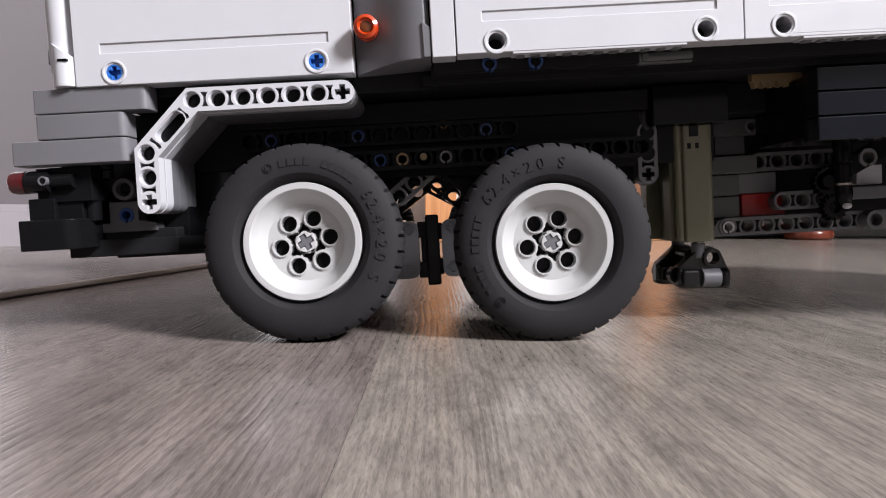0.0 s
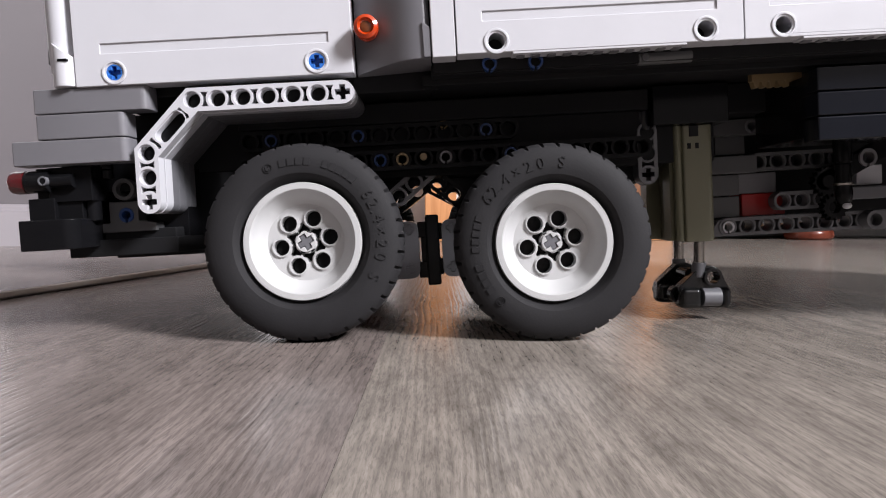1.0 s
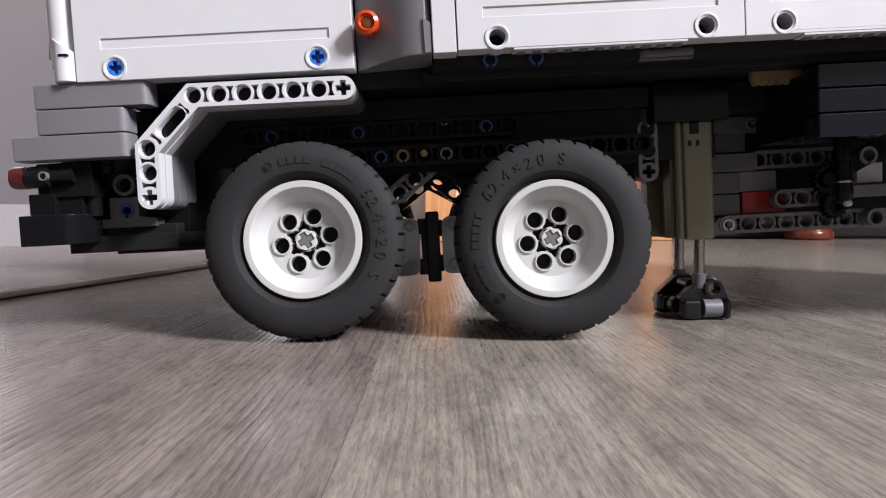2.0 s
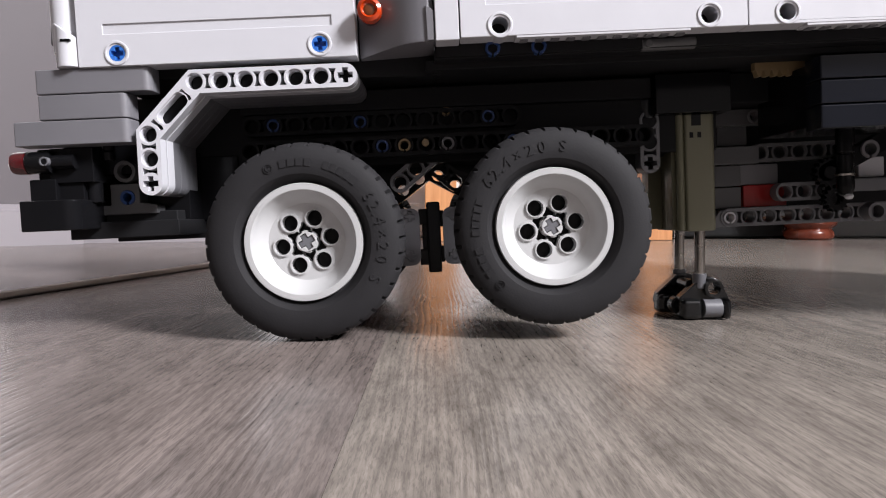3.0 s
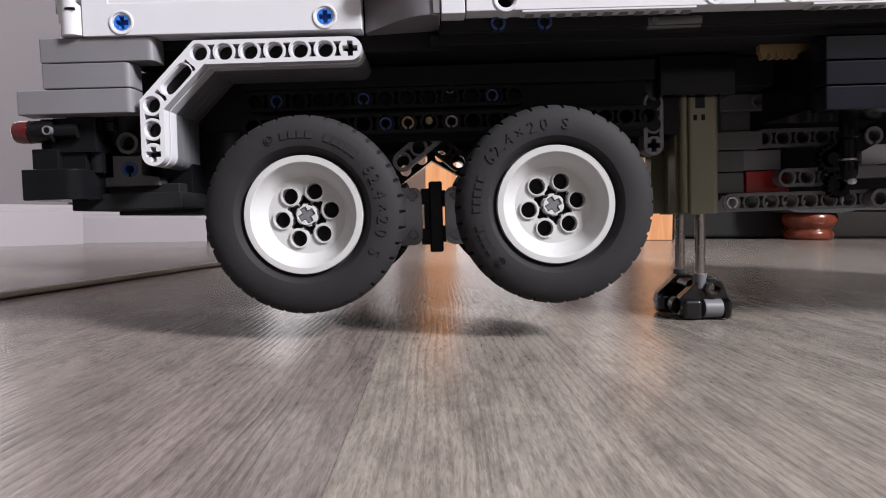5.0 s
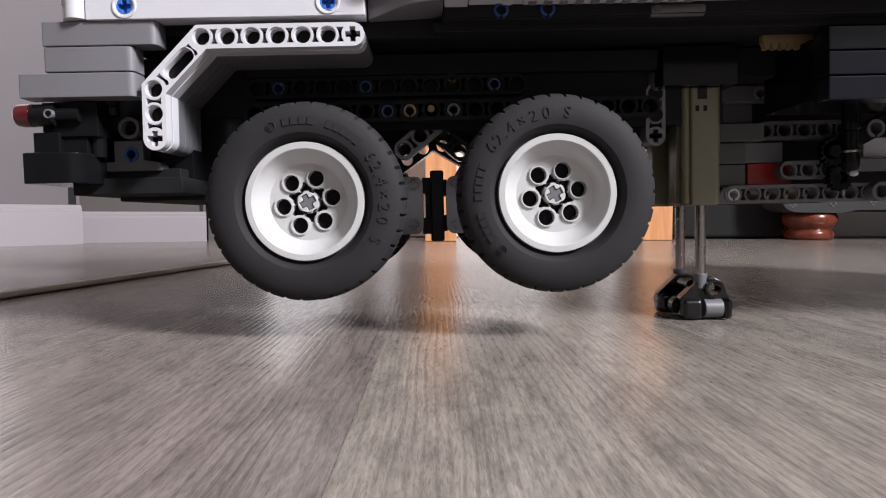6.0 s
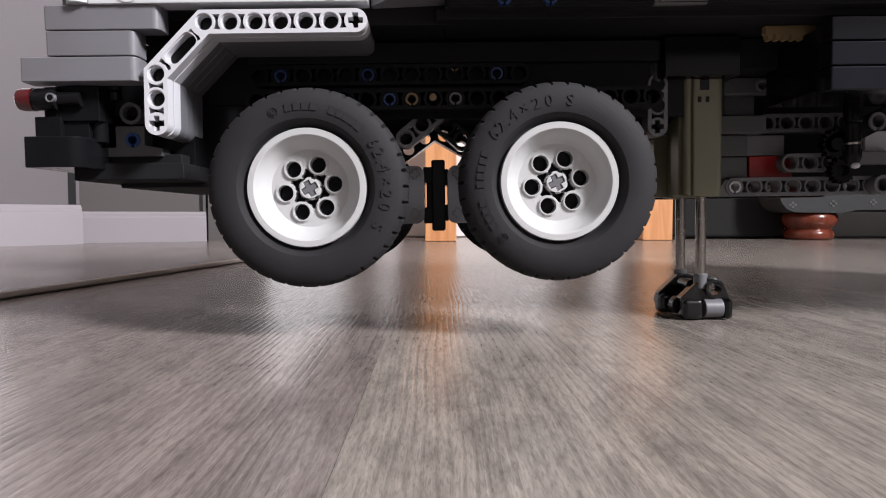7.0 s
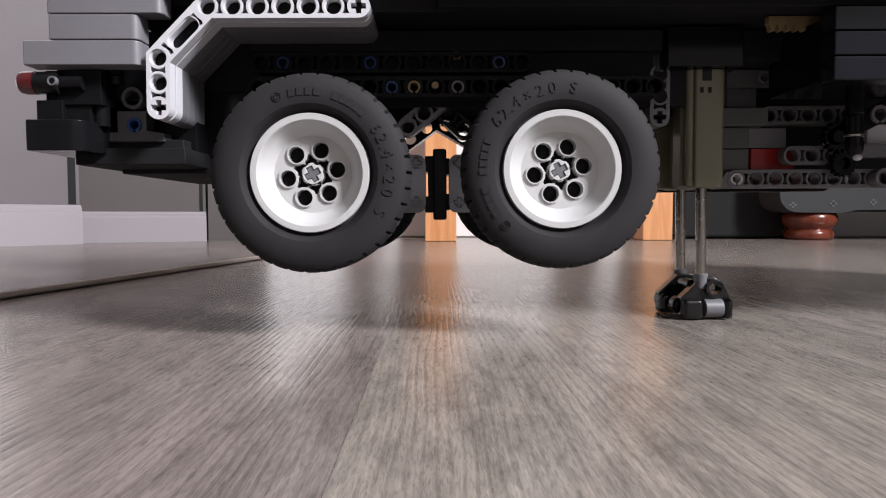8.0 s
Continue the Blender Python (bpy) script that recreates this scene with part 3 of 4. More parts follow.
front = WHEELS[0][0]
for y, turn in ((0.0, 0.0), (2 * SIDE * 0.001, 180.0)):
    copy_thing(front, pose(0.5, y, 0.0312, 0, 0, turn))
# ---- chassis ----
def block(name, x0, x1, y0, y1, z0, z1, mat, label="", bevel=0.4, parent=None):
    return part(name, box(bmesh.new(), x0, x1, y0, y1, z0, z1), mat, parent or truck, label, bevel)


block("chassis_frame", -112, 111, 36.5, 88, 84, 112.5, MATTE_BLACK, "black beam-built chassis frame")
block("chassis_frame", 111, 540, 36.5, 88, 101.4, 112.5, MATTE_BLACK, "black beam-built chassis frame")
block("load_bed", -106, 5, 9, 119, 113, 116.2, MATTE_BLACK, "black underside of the load bed")
block("load_bed", 5, 430, -2, 126, 113, 116.2, MATTE_BLACK, "black underside of the load bed")
# Black backing, added so panel holes and gaps look unlit.
block("panel_backing", 5.8, 430, -3.2, -1, 113.5, 235, MATTE_BLACK, "black backing behind the body panels", 0.2)
block("panel_backing", -21, 7.0, 8.3, 12, 110.6, 235, MATTE_BLACK, "black backing behind the fairing", 0.2)
block("panel_backing", -106, -20, 6.8, 9, 116.0, 235, MATTE_BLACK, "black backing behind the body panels", 0.2)
block("bed_rail", 2, 430, 4, 14, 111.0, 114.5, MATTE_BLACK, "black rail under the body panels")
beams("chassis_beam", run(-63.2, 90.1, 19), 28, 36.4, MATTE_BLACK, "black beam with pin holes")
beams("chassis_beam", run(-63.2, 99.8, 13), 32, 36.4, MATTE_BLACK, "black beam with pin holes")
block("chassis_rail", -67, 85, 32, 36.4, 103.9, 111.3, MATTE_BLACK, "plain black chassis rail")
for x, z in ((-55.3, 99.8), (-23.2, 99.8), (-15.1, 90.1), (24.4, 99.8), (32.8, 90.1)):
    ring_pin(x, z, 28.6 if z < 95 else 32.4, SHADED_BLUE, "blue hollow pin with shade in its colour")
for x, z in ((23.4, 115.3), (37.9, 115.3)):
    ring_pin(x, z, -4.6, SHADED_BLUE, "blue hollow pin with shade in its colour")
ring_pin(-7.0, 90.1, 28.3, TAN, "tan hollow pin")
ring_pin(8.9, 90.1, 28.3, MID_GREY, "grey hollow pin")
# Small tan end put where a glint shows on the chassis.
part("axle_end", lathe(bmesh.new(), [(0.3, 28.2), (1.3, 28.3), (1.3, 31), (0.9, 33)], (0.7, 0, 90.7), "y", 16), TAN, truck, "small tan pin end in place of a glint")
ring_pin(8.8, 102.6, 33, TAN, "tan hollow pin", 1.6, 1.1)

# dark fairing with an orange lamp between the body panels
def fairing():
    pts = []
    for k in range(13):
        u = k / 12
        pts.append((-19.0 + 22.6 * u, 5.0 - 14.6 * math.sin(u * math.pi / 2) ** 1.1))
    pts += [(4.4, -9.0), (5.2, -7.4), (5.3, 8), (-19, 8)]
    bm = bmesh.new()
    low = [bm.verts.new((x, y, 115.8 + 0.9 * max(0, min(1, (x + 19) / 15)))) for x, y in pts]
    high = [bm.verts.new((x, y, 235)) for x, y in pts]
    for k in range(len(pts)):
        j = (k + 1) % len(pts)
        bm.faces.new((low[k], low[j], high[j], high[k]))
    bm.faces.new(low)
    bm.faces.new(list(reversed(high)))
    return part("fairing", bm, MID_GREY, truck, "grey curved corner fairing", bevel=0.4)


fairing()
bm = bmesh.new()
prism(bm, [(3.2, 117.0), (5.3, 117.0), (5.3, 125.6), (4.9, 126.2), (3.0, 127.6)], [], -10.2, -4)
part("fairing_tab", bm, MID_GREY, truck, "grey slant-cut tab of the fairing", bevel=0.2)
lamp = part("marker_lamp", lathe(bmesh.new(), [(2.6, 4), (3.6, -1.5), (4.0, -4.6), (3.7, -6.2), (2.6, -6.9), (2.35, -6.2), (1.6, -5.6), (0.4, -5.5)], (-14.4, 0, 128.3), "y", 32), ORANGE, truck, "orange translucent marker lamp")
part("lamp_core", lathe(bmesh.new(), [(1.75, -5.2), (1.75, -5.85), (1.5, -6.0), (0.3, -6.0)], (-14.4, 0, 128.3), "y", 24), LAMP_CORE, lamp, "dark amber core of the lamp")

# tail lamp and the black tail frame
part("tail_lamp", lathe(bmesh.new(), [(2.6, -133.2), (3.4, -132.6), (3.7, -131.2), (3.7, -128.0), (3.0, -127.8)], (0, 4.0, 86.9), "x", 28), RED_LENS, truck, "red translucent tail lamp")
part("lamp_holder", lathe(bmesh.new(), [(3.4, -128.0), (3.6, -127.6), (3.6, -120.6), (2.4, -120.2), (2.4, -113)], (0, 4.0, 86.9), "x", 28), BLACK, truck, "black round lamp holder")
ring_pin(-121.2, 86.9, 0.2, DARK_GREY, "grey hollow pin", 1.5, 1.0)
block("tail_box", -126.6, -112, 6, 60, 72.5, 91.4, BLACK, "black tail frame block")
block("tail_box", -128.6, -120, 4, 40, 73.5, 81.5, BLACK, "black stepped tail block")
block("tail_box", -122.3, -108, 5, 24, 80.0, 91.4, BLACK, "black tail frame block")
block("tail_box", -112.2, -84, 23, 60, 66.5, 91.4, BLACK, "black tail frame block")
block("tail_floor", -112.0, -86, 16, 100, 61.6, 70.0, MATTE_BLACK, "black underside plate of the tail")
part("tail_plate", rounded_block(-128.4, -110.4, -2.5, 34, 64.6, 74.4, 0.6, 4.5), BLACK, truck, "black plate with a round end", bevel=0.4)
block("tail_box", -124, -88, 16, 60, 83, 98.0, BLACK, "black tail frame block")
block("tail_floor", -121, -84, 12, 118, 61.2, 66.8, MATTE_BLACK, "black underside plate of the tail")
block("tail_floor", -116, -78, 34, 112, 59.6, 61.3, MATTE_BLACK, "black underside plate of the tail")
part("tail_plate", rounded_block(-128.4, -100, 90, 126.5, 64.6, 74.4, 0.6, 4.5), BLACK, truck, "black plate with a round end", bevel=0.4)
block("tail_frame", -100, -70, 36, 88, 66, 90, BLACK, "black tail frame")
for z in (89.2, 92.4):
    part("glossy_rod", lathe(bmesh.new(), [(1.2, z - 2.4), (2.0, z - 2.0), (2.0, z + 0.6), (1.3, z + 0.9)], (-104.6, 9, 0), "z", 20), BLACK, truck, "glossy black axle connector")
part("bush", lathe(bmesh.new(), [(2.6, 73.5), (2.6, 81.0)], (-110.6, 10, 0), "z", 20), BLACK, truck, "black round bush", bevel=0.3)
bm = bmesh.new()
prism(bm, circle(-101.8, 83.7, 3.7, 28), [circle(-101.8, 83.7, 2.5, 24)], 13, 20)
part("connector", bm, SHADED_GREY, truck, "dark grey pin connector", bevel=0.2)
bm = bmesh.new()
prism(bm, [(-110.8, 69.2), (-92, 69.2), (-92, 72.0), (-97.9, 73), (-97.9, 79.6), (-107.8, 79.6), (-107.8, 72.4), (-110.8, 72.4)], [circle(-102.0, 74.9, 2.5, 24)], 14.5, 21)
part("connector", bm, SHADED_GREY, truck, "dark grey bent connector", bevel=0.3)
ring_pin(-102.0, 74.9, 14.2, SHADED_BLUE, "blue hollow pin with shade in its colour", 2.5, 1.5)

# rear corner post beside the panel
part("corner_post", lathe(bmesh.new(), [(4.2, 121), (4.5, 126), (4.9, 235)], (-112.6, 4.2, 0), "z", 32), LIGHT_GREY, truck, "light grey round corner post", bevel=0.2)


def post_sleeve():
    """A round sleeve at the post's foot, its top cut on the slant."""
    bm = bmesh.new()
    rings = []
    for j in range(2):
        ring = []
        for k in range(32):
            x, y = -110.9 + 3.9 * math.cos(math.pi * k / 16), 1.4 + 3.9 * math.sin(math.pi * k / 16)
            ring.append(bm.verts.new((x, y, 115.9 if j == 0 else 127.6 - 0.72 * (x + 111.0))))
        rings.append(ring)
    for k in range(32):
        m = (k + 1) % 32
        bm.faces.new((rings[0][k], rings[0][m], rings[1][m], rings[1][k]))
    bm.faces.new(list(reversed(rings[0])))
    bm.faces.new(rings[1])
    sleeve = part("post_sleeve", bm, LIGHT_GREY, truck, "light grey slant-cut sleeve of the corner post", bevel=0.3)
    block("slot", -111.6, -108.6, -2.75, -1.0, 123.5, 124.3, BLACK, "dark slot", 0.15, sleeve)


post_sleeve()
bm = bmesh.new()
prism(bm, [(-117.4, 124.0), (-115.0, 122.8), (-114.6, 131.0), (-117.2, 129.4)], [], 2.6, 6)
part("latch", bm, MID_GREY, truck, "grey latch on the corner", bevel=0.4)

# the far side, as the near one
block("side_panel", -106.3, 5, 119.5, 127, 115.2, 235, LIGHT_GREY, "light grey far body panel", bevel=0.5)
block("side_panel", 5.6, 430, 127.5, 135, 117.1, 235, LIGHT_GREY, "light grey far body panel", bevel=0.5)
for k in range(3):
    bm = bmesh.new()
    prism(bm, guard_outline(), [], 124.0 - 8.0 * k, 116.2 - 8.0 * k)
    part("mudguard_beam", bm, LIGHT_GREY, truck, "light grey bent beam of the mudguard")

# links between the two axles
# Lighter left link, black right link: light and shade in the colours.
beams("suspension_link", [(-9.8, 77.0), (-3.6, 82.0), (2.6, 87.0)], 36.8, 43, MID_GREY, "grey suspension link", cross=(2,))
beams("suspension_link", [(11.7, 76.8), (5.7, 82.1), (-0.3, 87.4)], 43.4, 49.4, BLACK, "black suspension link")
bm = bmesh.new()
prism(bm, [(-22, 92), (-22, 66), (-13, 68.6), (-9.0, 71.2), (1.2, 78.6), (12.4, 72.0), (16, 70), (24, 66), (24, 92)], [circle(x, z, 2.3, 24) for x, z in ((-9.6, 74.9), (-2.9, 79.3), (4.9, 80.3), (11.8, 76.0))], 58, 66)
part("axle_brace", bm, BLACK, truck, "black brace with pin holes above the drive shaft", bevel=0.3)


def carrier(x0, x1, z0, z1, cx, mat, label):
    """An upright plate with two cross holes and the axle ends in them."""
    r = 3.2
    pts = []
    for ox, oz, a0 in ((x1 - r, z0 + r, -90), (x1 - r, z1 - r, 0), (x0 + r, z1 - r, 90), (x0 + r, z0 + r, 180)):
        pts += [(ox + r * math.cos(radians(a0 + 15 * k)), oz + r * math.sin(radians(a0 + 15 * k))) for k in range(7)]
    bm = bmesh.new()
    prism(bm, pts, [plus(cx, 64.0, 0, 2.15, 0.85), plus(cx, 48.5, 0, 2.15, 0.85)], 45, 46.4)
    prism(bm, pts, [], 46.4, 56)
    plate = part("axle_carrier", bm, mat, truck, label, bevel=0.3)
    for z in (64.0, 48.5):
        bm = bmesh.new()
        prism(bm, plus(cx, z, 0, 1.8, 0.55), [], 45.2, 50)
        part("axle_end", bm, mat, plate, "cross axle end")


# Like plates in two greys; the left one's light is in its colour.
carrier(-16.0, -3.3, 44.6, 67.2, -7.0, MID_GREY, "dark grey axle carrier plate")
carrier(5.9, 18.5, 44.6, 67.2, 9.8, DARK_GREY, "dark grey axle carrier plate")
for z0, z1 in ((44.6, 51.0), (60.6, 66.8)):
    block("prop_shaft_joint", -3.6, 0.2, 46, 60, z0, z1, BLACK, "black drive shaft joint")
block("prop_shaft_joint", -2.4, -0.2, 47, 60, 50.8, 60.8, BLACK, "black drive shaft joint")
block("prop_shaft_joint", -0.4, 4.9, 44, 58, 41.7, 69.4, BLACK, "black drive shaft joint", 0.8)
for z0, z1 in ((45.5, 52.0), (59.5, 66.0)):
    block("prop_shaft_joint", 4.8, 6.2, 47, 60, z0, z1, BLACK, "black drive shaft joint")
for x0, x1 in ((-30, -9), (13, 30)):
    block("axle_housing", x0, x1, 48, 78, 47, 68, BLACK, "black axle housing", 1.0)
for x, z in ((-39.0, 57.0), (40.6, 57.3), (500.0, 31.2)):
    part("axle_tube", rod(bmesh.new(), (x, 14, z), (x, 110, z), 4.0, 20), BLACK, truck, "black axle tube")

# upright beam before the jack
beams("upright_beam", [(85.4, 80.0), (85.4, 88.0), (85.4, 96.0)], 36, 43, DARK_GREY, "dark grey upright beam", cross=(0,))
block("axle_hanger", 488, 512, 40, 84, 33, 86, BLACK, "black front axle hanger", 1.0)
block("frame_bracket", 62, 92, 44, 80, 78, 112, MATTE_BLACK, "black frame bracket")
block("frame_bracket", 86, 114, 30, 80, 97.6, 112, BLACK, "black jack mount")
part("glossy_rod", lathe(bmesh.new(), [(3.2, 96.9), (3.4, 97.2), (3.4, 104), (3.0, 104.4)], (85.0, 39, 0), "z", 20), GLOSS_BLACK, truck, "glossy black axle connector")

# ---- jack ----
for n, y in enumerate((41.0, 63.0)):
    bm = bmesh.new()
    corner = [(98.2 + 1.0 - math.cos(a), y - 6.6 + 1.0 - math.sin(a)) for a in [radians(10 * k) for k in range(10)]]
    corner += [(109.8 - 2.6 + 2.6 * math.sin(a), y - 6.6 + 2.6 - 2.6 * math.cos(a)) for a in [radians(9 * k) for k in range(11)]]
    corner += [(109.8, y + 5), (98.2, y + 5)]
    rings = [[bm.verts.new((px + (0.35 if z < 54 and px < 103 else -0.35 if z < 54 else 0), py + (0.3 if z < 54 else 0), z)) for px, py in corner] for z in (53.5, 54.1, 97.5)]
    for lo, hi in zip(rings, rings[1:]):
        for k in range(len(corner)):
            m = (k + 1) % len(corner)
            bm.faces.new((lo[k], lo[m], hi[m], hi[k]))
    bm.faces.new(rings[0])
    bm.faces.new(list(reversed(rings[-1])))
    cyl = part("jack_cylinder", bm, OLIVE, truck, "olive grey plastic jack cylinder", bevel=0.25)
    if n == 0:
        part("feed_tube", rod(bmesh.new(), (96.9, y - 4.2, 54.0), (96.9, y - 4.2, 97.5), 1.6, 20), OLIVE, cyl)
    block("cylinder_back", 94.4 if n == 0 else 92.6, 98.2, y - 2, y + 6, 54.0, 97.5, OLIVE, parent=cyl, bevel=0.3)
    if n == 0:
        for x in (99.2, 102.2):
            block("cylinder_mark", x + 0.6, x + 2.0, y - 6.72, y - 5.8, 88.7, 90.8, BLACK, "dark moulded mark", 0.0, cyl)
block("cylinder_notch", 100.6, 104.2, 34.2, 36, 93.2, 97.4, BLACK, "dark notch in the jack cylinder", 0.2)
block("jack_mount", 92.4, 99.2, 46, 54, 84.6, 98.6, MID_GREY, "grey block beside the jack", 0.4)

jack = part("jack_foot", rod(bmesh.new(), (-1.5, 8, 12.8), (-1.5, 18, 12.8), 2.4), BLACK, truck, "black and grey foot of the jack", bevel=0.2)
for y0, y1, dx in ((0.0, 8.2, 1.7), (17.5, 25.5, -0.9)):
    bm = bmesh.new()
    # cheeks either side of the grey roller, and the plate over them
    plate = [(-9.7, 1.6), (-8.6, 0.3), (8.6, 0.3), (9.6, 1.6), (9.6, 7.8), (6.6, 14.6), (3.4, 16.4), (-1.4, 16.2), (-9.6, 8.6)]
    plate = [(px + dx, pz) for px, pz in plate]
    prism(bm, plate, [circle(3.0 + dx, 12.2, 2.5, 24)], y0 + 3.2, y1)
    pad = part("foot_pad", bm, FOOT_BLACK, jack, "black angular foot connector", bevel=0.45)
    for x0, x1 in ((-9.7, -1.6), (6.3, 9.6)):
        block("cheek", x0 + dx, x1 + dx, y0, y0 + 4.2, 0.3, 8.4, FOOT_BLACK, "", 2.0, pad)
    part("roller", rod(bmesh.new(), (-1.0 + dx, y0 + 3.4, 4.5), (6.0 + dx, y0 + 3.4, 4.5), 3.6, 24), DARK_GREY, pad, "grey round bar of the foot", bevel=0.2)
    bm = bmesh.new()
    prism(bm, circle(3.0 + dx, 12.2, 3.6, 28), [circle(3.0 + dx, 12.2, 2.4, 24)], y0 + 1.6, y0 + 4.0)
    part("pin_collar", bm, FOOT_BLACK, pad, bevel=0.2)
    bm = bmesh.new()
    prism(bm, circle(-6.4, 5.2, 3.6, 24), [circle(-6.4, 5.2, 2.6, 24)], y1 - 1.5, y1 + 3)
    part("clip_ring", bm, BLACK, pad, bevel=0.2)
for y in (5.2, 26.0):
    part("piston_rod", rod(bmesh.new(), (0.4, y, 15), (0.4, y, 66), 2.0, 20), METAL, jack, "bare steel piston rod")
    part("rod_socket", rod(bmesh.new(), (0.4, y, 12), (0.4, y, 17.8), 2.6, 20), DARK_GREY, jack, "grey socket of the piston rod", bevel=0.3)

# ---- gear under the middle of the truck ----
beams("lower_beam", run(123.3, 57.6, 8), 54, 61, DARK_GREY, "dark grey beam with pin holes")
bm = bmesh.new()
prism(bm, [(114.8, 53.6), (121.5, 53.8), (121.5, 60.8), (119.6, 60.6)], [], 54.5, 60)
part("beam_wedge", bm, DARK_GREY, truck, "dark grey tapered beam end", bevel=0.3)
ring_pin(123.3, 57.6, 53.6, LIGHT_GREY, "light grey hollow pin", 2.5, 1.7)
beams("upper_beam", run(137.6, 83.6, 5), 56, 63, SHADED_GREY, "dark grey beam with pin holes")
block("grey_block", 112.5, 136.5, 55, 70, 79.3, 86.6, SHADED_GREY, "dark grey block under the frame")
block("grey_block", 121.5, 134.0, 60, 73, 87.2, 95.4, SHADED_GREY, "dark grey brick under the cross beam")
block("grey_block", 116.0, 130.2, 58, 72, 70.4, 79.0, SHADED_GREY, "dark grey brick under the frame")
block("grey_block", 116.0, 130.2, 58, 72, 61.4, 70.1, SHADED_GREY, "dark grey brick under the frame")
block("grey_block", 131.8, 147.8, 62, 76, 70.9, 79.3, MID_GREY, "grey brick above the red one")
block("red_block", 133.2, 151.6, 62.5, 76, 61.6, 70.7, RED, "red brick inside the chassis")
beams("short_link", run(146.2, 67.1, 3), 54, 59, DARK_GREY, "grey short link")
for x, z, r in ((161.5, 73.9, 5.2), (164.0, 63.4, 4.4)):
    bm = bmesh.new()
    n = 16
    gear = [(x + (r + (0.9 if k % 4 < 2 else 0)) * math.cos(2 * math.pi * k / (4 * n)), z + (r + (0.9 if k % 4 < 2 else 0)) * math.sin(2 * math.pi * k / (4 * n))) for k in range(4 * n)]
    prism(bm, gear, [circle(x, z, 2.4, 20)], 48, 52)
    part("gear_wheel", bm, BLACK, truck, "black toothed gear wheel", bevel=0.15)
part("link_rod", lathe(bmesh.new(), [(2.9, 72.5), (2.9, 79.6), (2.5, 79.8), (2.5, 80.3), (3.2, 80.5), (3.2, 90), (2.9, 93)], (157.6, 33, 0), "z", 24), BLACK, truck, "glossy black upright link rod", bevel=0.2)
part("link_collar", lathe(bmesh.new(), [(2.9, 71.6), (3.5, 71.8), (3.5, 72.6), (2.9, 72.8)], (157.4, 33, 0), "z", 24), METAL, truck, "bright collar on the link rod")
part("ball_joint", lathe(bmesh.new(), [(0.6, 63.9), (2.2, 64.8), (3.1, 67.0), (3.2, 69.4), (2.8, 71.6)], (157.6, 33, 0), "z", 24), BLACK, truck, "glossy black ball joint")
part("ball_end", lathe(bmesh.new(), [(0.3, 62.9), (1.2, 63.2), (1.6, 64.1), (1.2, 65.0)], (157.8, 31.2, 0), "z", 20), LIGHT_GREY, truck, "pale ball end")
block("cross_bar", 165, 190, 52, 58, 66.0, 71.2, DARK_GREY, "dark grey cross bar", 0.5)
ring_pin(177.0, 82.5, 47, MID_GREY, "grey hollow pin", 3.6, 2.4)
bm = bmesh.new()
prism(bm, chain_outline([(160, 74), (177, 82.5), (194, 91)], 3.6), [circle(177, 82.5, 2.5, 20)], 48, 52)
part("diagonal_link", bm, BLACK, truck, "black diagonal link", bevel=0.3)
bm = bmesh.new()
prism(bm, chain_outline([(181.0, 57.5), (189, 57.5)], 3.9), [circle(181.0, 57.5, 2.5, 24)], 49, 56)
part("pin_block", bm, DARK_GREY, truck, "dark grey pin block", bevel=0.3)
block("pale_block", 179.2, 190, 58, 64, 72, 80, LIGHT_GREY, "pale grey block inside the chassis")
bm = bmesh.new()
prism(bm, chain_outline([(116, 97.6), (132.0, 97.6), (150, 97.6)], 3.1), [circle(132.0, 97.6, 2.2, 24)], 50, 56)
part("cross_beam", bm, SHADED_GREY, truck, "dark grey beam under the bed", bevel=0.3)
ring_pin(132.0, 97.6, 49.6, MID_GREY, "grey hollow pin", 2.6, 1.7)
block("chassis_core", 112, 430, 74, 92, 60, 112, MATTE_BLACK, "black middle of the chassis")
beams("far_beam", run(88, 57.6, 13), 96, 103, BLACK, "black beam with pin holes")

block("side_core", 131, 300, 9.2, 45, 88, 109, BLACK, "black block behind the side plates")
# stacked black side blocks, tan gear rack and an air fitting
for z0 in (102.2, 94.2, 86.2):
    part("side_block", rounded_block(129, 300, 0, 9, z0, z0 + 7.6, 0.5, 1), GLOSS_BLACK, truck, "black glossy stacked side block", bevel=0.7)
bm = bmesh.new()
rack = [(135.6, 109.8), (135.6, 112.6), (117.8, 112.6), (117.8, 109.8)]
for k in range(6):
    rack += [(118.2 + 2.85 * k, 109.8), (118.8 + 2.85 * k, 107.6), (120.1 + 2.85 * k, 107.6), (120.7 + 2.85 * k, 109.8)]
prism(bm, rack, [], 20, 23)
part("gear_rack", bm, TAN, truck, "tan toothed gear rack", bevel=0.2)
bm = rod(bmesh.new(), (70.6, -1.5, 114.9), (87.8, -1.5, 115.1), 2.1, 20)
rod(bm, (72.6, -4.0, 114.9), (72.6, 0, 114.9), 1.3, 16)
part("air_fitting", bm, SHADED_GREY, truck, "grey pneumatic fitting", bevel=0.3)
part("air_hose", rod(bmesh.new(), (87.5, -1.5, 114.6), (99.5, -1.5, 114.7), 1.3, 16), BLACK, truck, "black hose of the pneumatic fitting", bevel=0.2)


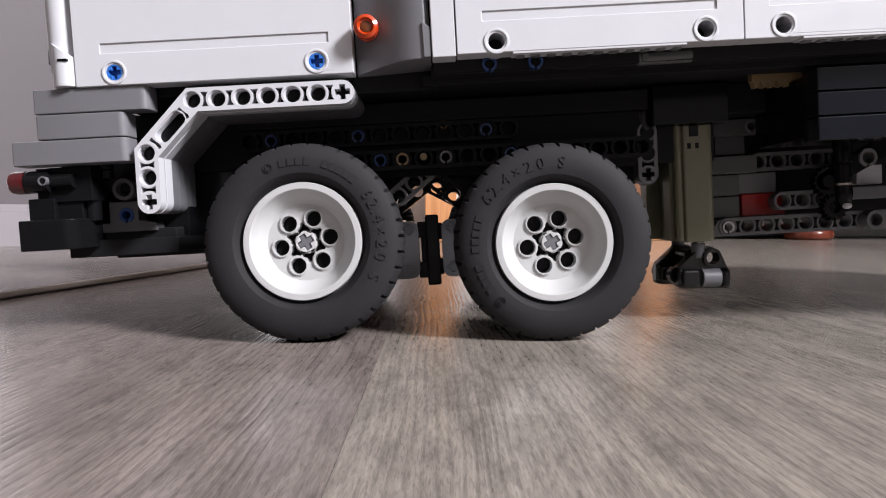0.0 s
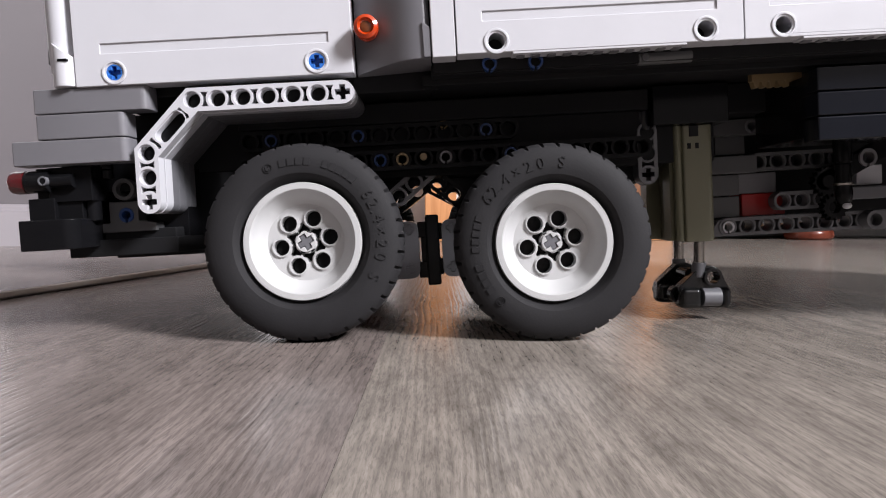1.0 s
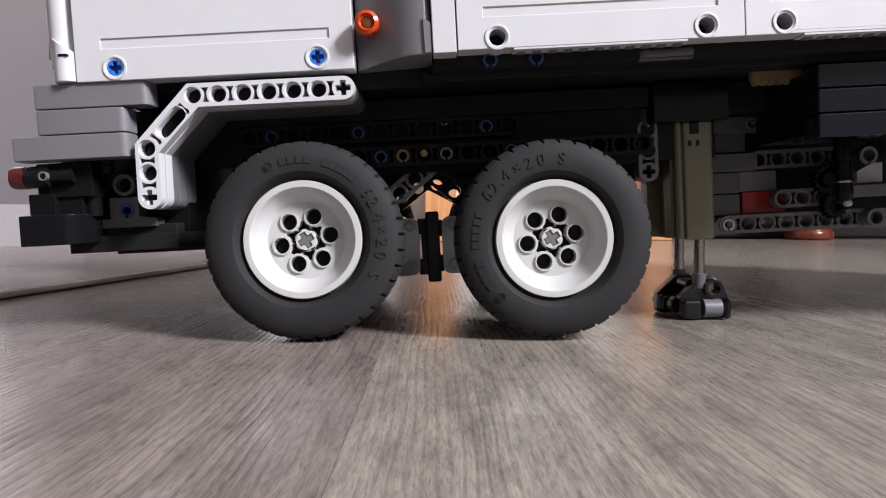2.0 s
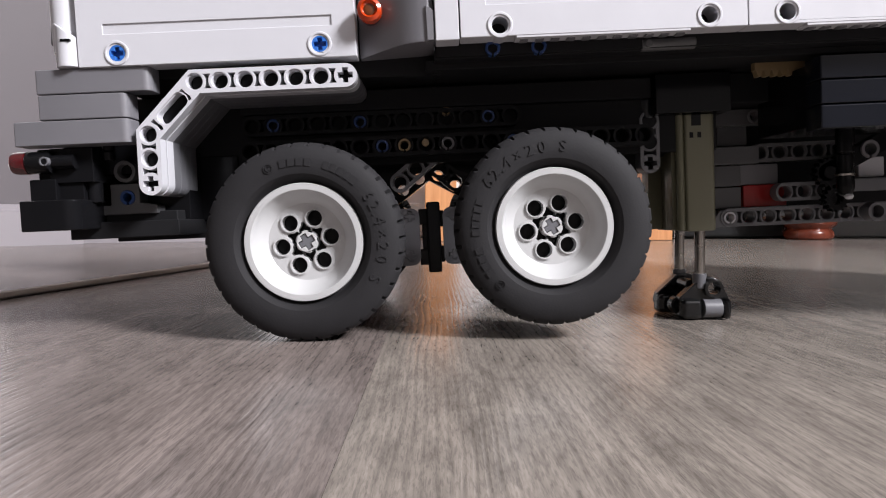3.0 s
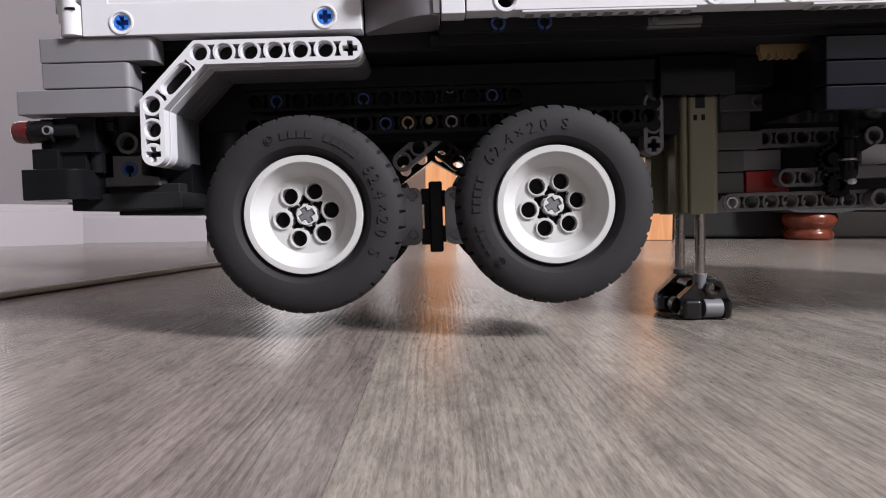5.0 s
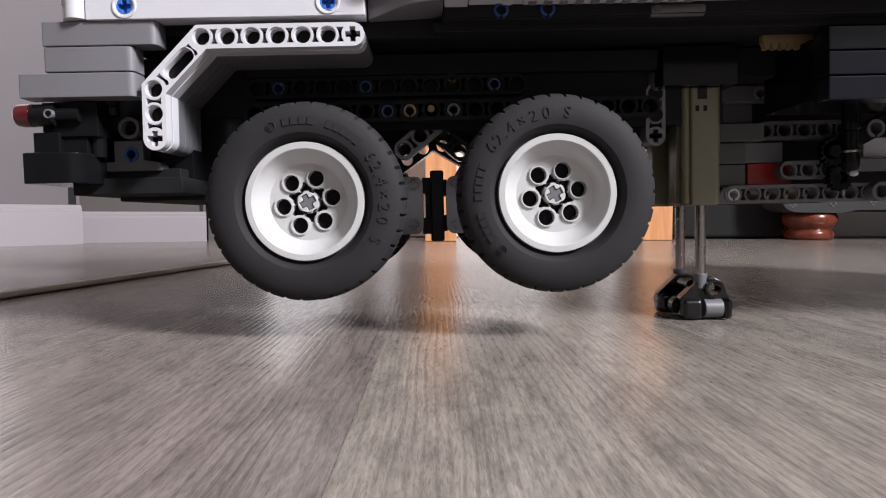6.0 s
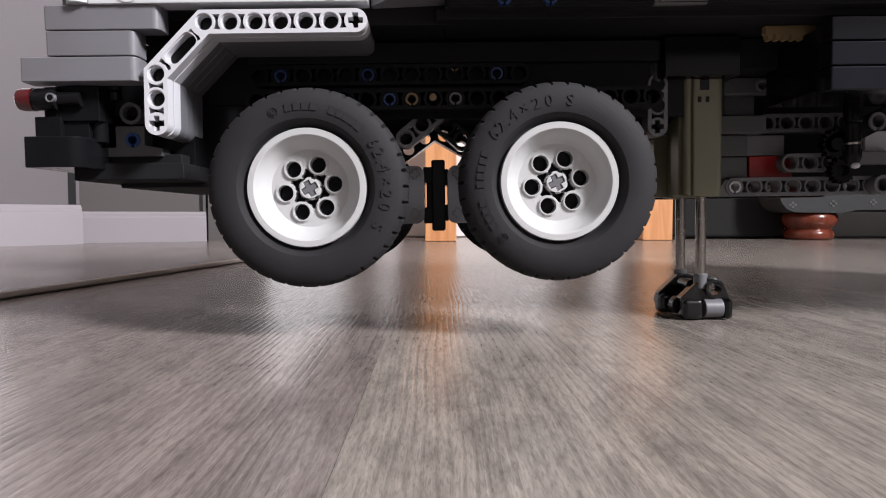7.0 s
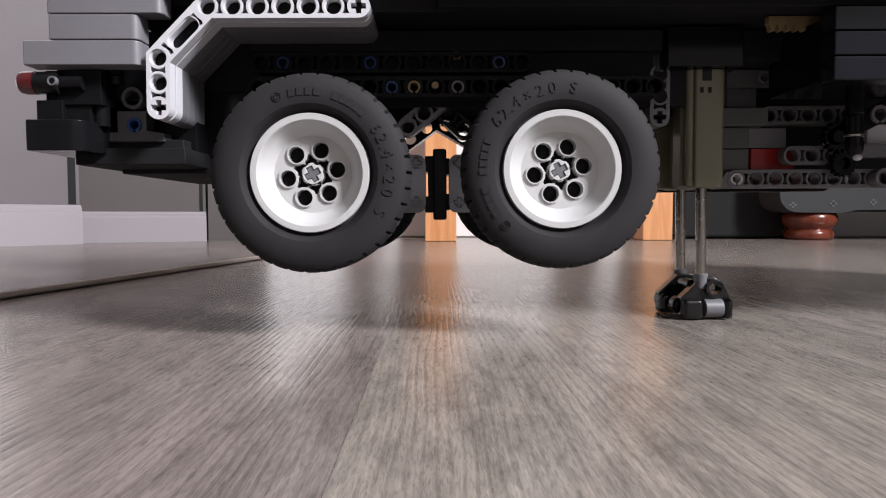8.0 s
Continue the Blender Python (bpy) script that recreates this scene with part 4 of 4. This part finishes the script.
# ---- raised edge of the neighbouring floor covering ----
def raised_floor():
    a, b = Vector((-0.243, -0.13)), Vector((-0.140, 0.50))
    t = (b - a).normalized()
    left = Vector((-t.y, t.x))

    def sweep(prof):
        bm = bmesh.new()
        ends = [[bm.verts.new((*(p + left * u), z)) for u, z in prof] for p in (a, b)]
        for k in range(len(prof)):
            j = (k + 1) % len(prof)
            bm.faces.new((ends[0][k], ends[0][j], ends[1][j], ends[1][k]))
        bm.faces.new(ends[0])
        bm.faces.new(list(reversed(ends[1])))
        return bm
    top = 0.0042
    edge = tagged(finish("floor_edge", sweep([(0.0006, 0.0005), (0.0006, top - 0.0006), (0.0012, top), (0.42, top), (0.42, 0.0005)]), FLOOR_WOOD, 1.0), "loose grey-brown plank lying raised on the floor", "floor", kind="structure")
    part("lit_edge", sweep([(-0.0004, 0.0013), (-0.0006, 0.0016), (-0.0006, top - 0.0005), (-0.0001, top - 0.0001), (0.0011, top - 0.0002), (0.0011, 0.0013)]), PLANK_LIT_EDGE, edge, "cut edge of the plank, light in its pale colour", factor=1.0)


raised_floor()


# ---- floor of planks ----
floor = slab("floor", ROOM_X0 - 0.1, ROOM_X1 + 0.1, ROOM_Y0 - 0.1, ROOM_Y1 + 0.1, -0.06, -0.004, GAP, "grey-brown oak-look plank floor", "floor")


def planks():
    """Boards along y, cut at the walls; two tones of board."""
    wide, long, gap = 0.18, 1.22, 0.00003
    made = {}
    for i in range(-9, 11):
        x0 = max(-0.0162 + wide * i, ROOM_X0)
        x1 = min(-0.0162 + wide * (i + 1), ROOM_X1)
        if x1 - x0 < 0.005:
            continue
        y = ROOM_Y0 - (0.2 + 0.5 * (i + 1) if i in (-1, 0) else random.uniform(0.05, 1.0))
        while y < ROOM_Y1:
            a, b = max(y, ROOM_Y0), min(y + long, ROOM_Y1)
            y += long
            if b - a < 0.005:
                continue
            tone = 1 if i == 0 or (i > 0 and random.random() < 0.6) else 0
            key = (round(x1 - x0, 4), round(b - a, 4), tone)
            if key not in made:
                bm = bmesh.new()
                box(bm, gap, x1 - x0 - gap, gap, b - a - gap, -0.005, 0)
                ob = made[key] = part("plank", bm, FLOOR_PALE if tone else FLOOR_WOOD, floor, factor=1.0)
            else:
                ob = new("plank", made[key].data)
                ob.parent = floor
            ob.location = (x0, a, 0)


planks()


# ---- what moves ----
TILT = [(0.0, -3.18), (1.6, -3.18), (1.7, -3.157), (2.8, -2.708), (3.0, -2.626), (3.5, -2.411), (4.0, -2.184), (4.5, -1.975), (6.0, -1.276), (6.5, -1.066), (7.0, -0.822), (7.5, -0.586), (8.0, -0.35)]


def truck_pose(angle):
    return Matrix.Translation(PIVOT) @ pose(0, 0, 0, 0, angle, 0) @ Matrix.Translation(-PIVOT)


def motions():
    walk(truck, [(t, truck_pose(a)) for t, a in TILT])
    rear = [(0.0, -38.4, 62.7, -5.0), (1.6, -38.4, 62.7, -5.0), (2.8, -38.8, 58.1, -0.8), (3.0, -38.8, 57.4, 0.0), (4.5, -39.4, 57.5, 0.0), (6.0, -39.5, 57.0, 0.0), (7.0, -39.3, 56.9, 0.0), (8.0, -38.9, 56.9, 0.0)]
    front = [(0.0, 41.0, 58.3, 0.0), (1.6, 41.0, 58.3, 0.0), (3.0, 40.6, 58.7, 0.0), (4.5, 40.2, 58.5, 0.0), (6.0, 40.1, 57.9, 0.0), (7.0, 40.2, 57.8, 0.0), (8.0, 40.5, 57.7, 0.0)]
    for wheel, name, side in WHEELS:
        rows = rear if name == "rear" else front
        y, turn = (0.0, 0.0) if side == 0 else (2 * SIDE, 180.0)
        walk(wheel, [(t, pose(x * 0.001, y * 0.001, z * 0.001, lean if side == 0 else 0, 0, turn)) for t, x, z, lean in rows])
    lift = [(0.0, 101.9, 11.8), (0.5, 102.1, 8.2), (1.0, 102.3, 4.3), (1.5, 102.5, 0.45), (1.57, 102.5, 0.0)]
    rows = []
    for t, x, z in lift + [(t, 102.5 + 0.09 * (t - 1.6), 0.0) for t, a in TILT if t > 1.57]:
        angle = -3.18
        for (t0, a0), (t1, a1) in zip(TILT, TILT[1:]):
            if t0 <= t <= t1:
                angle = a0 + (a1 - a0) * (t - t0) / (t1 - t0)
        rows.append((t, truck_pose(angle).inverted() @ pose(x * 0.001, 0.035, z * 0.001, 0, -0.8, 0)))
    walk(jack, rows)


motions()
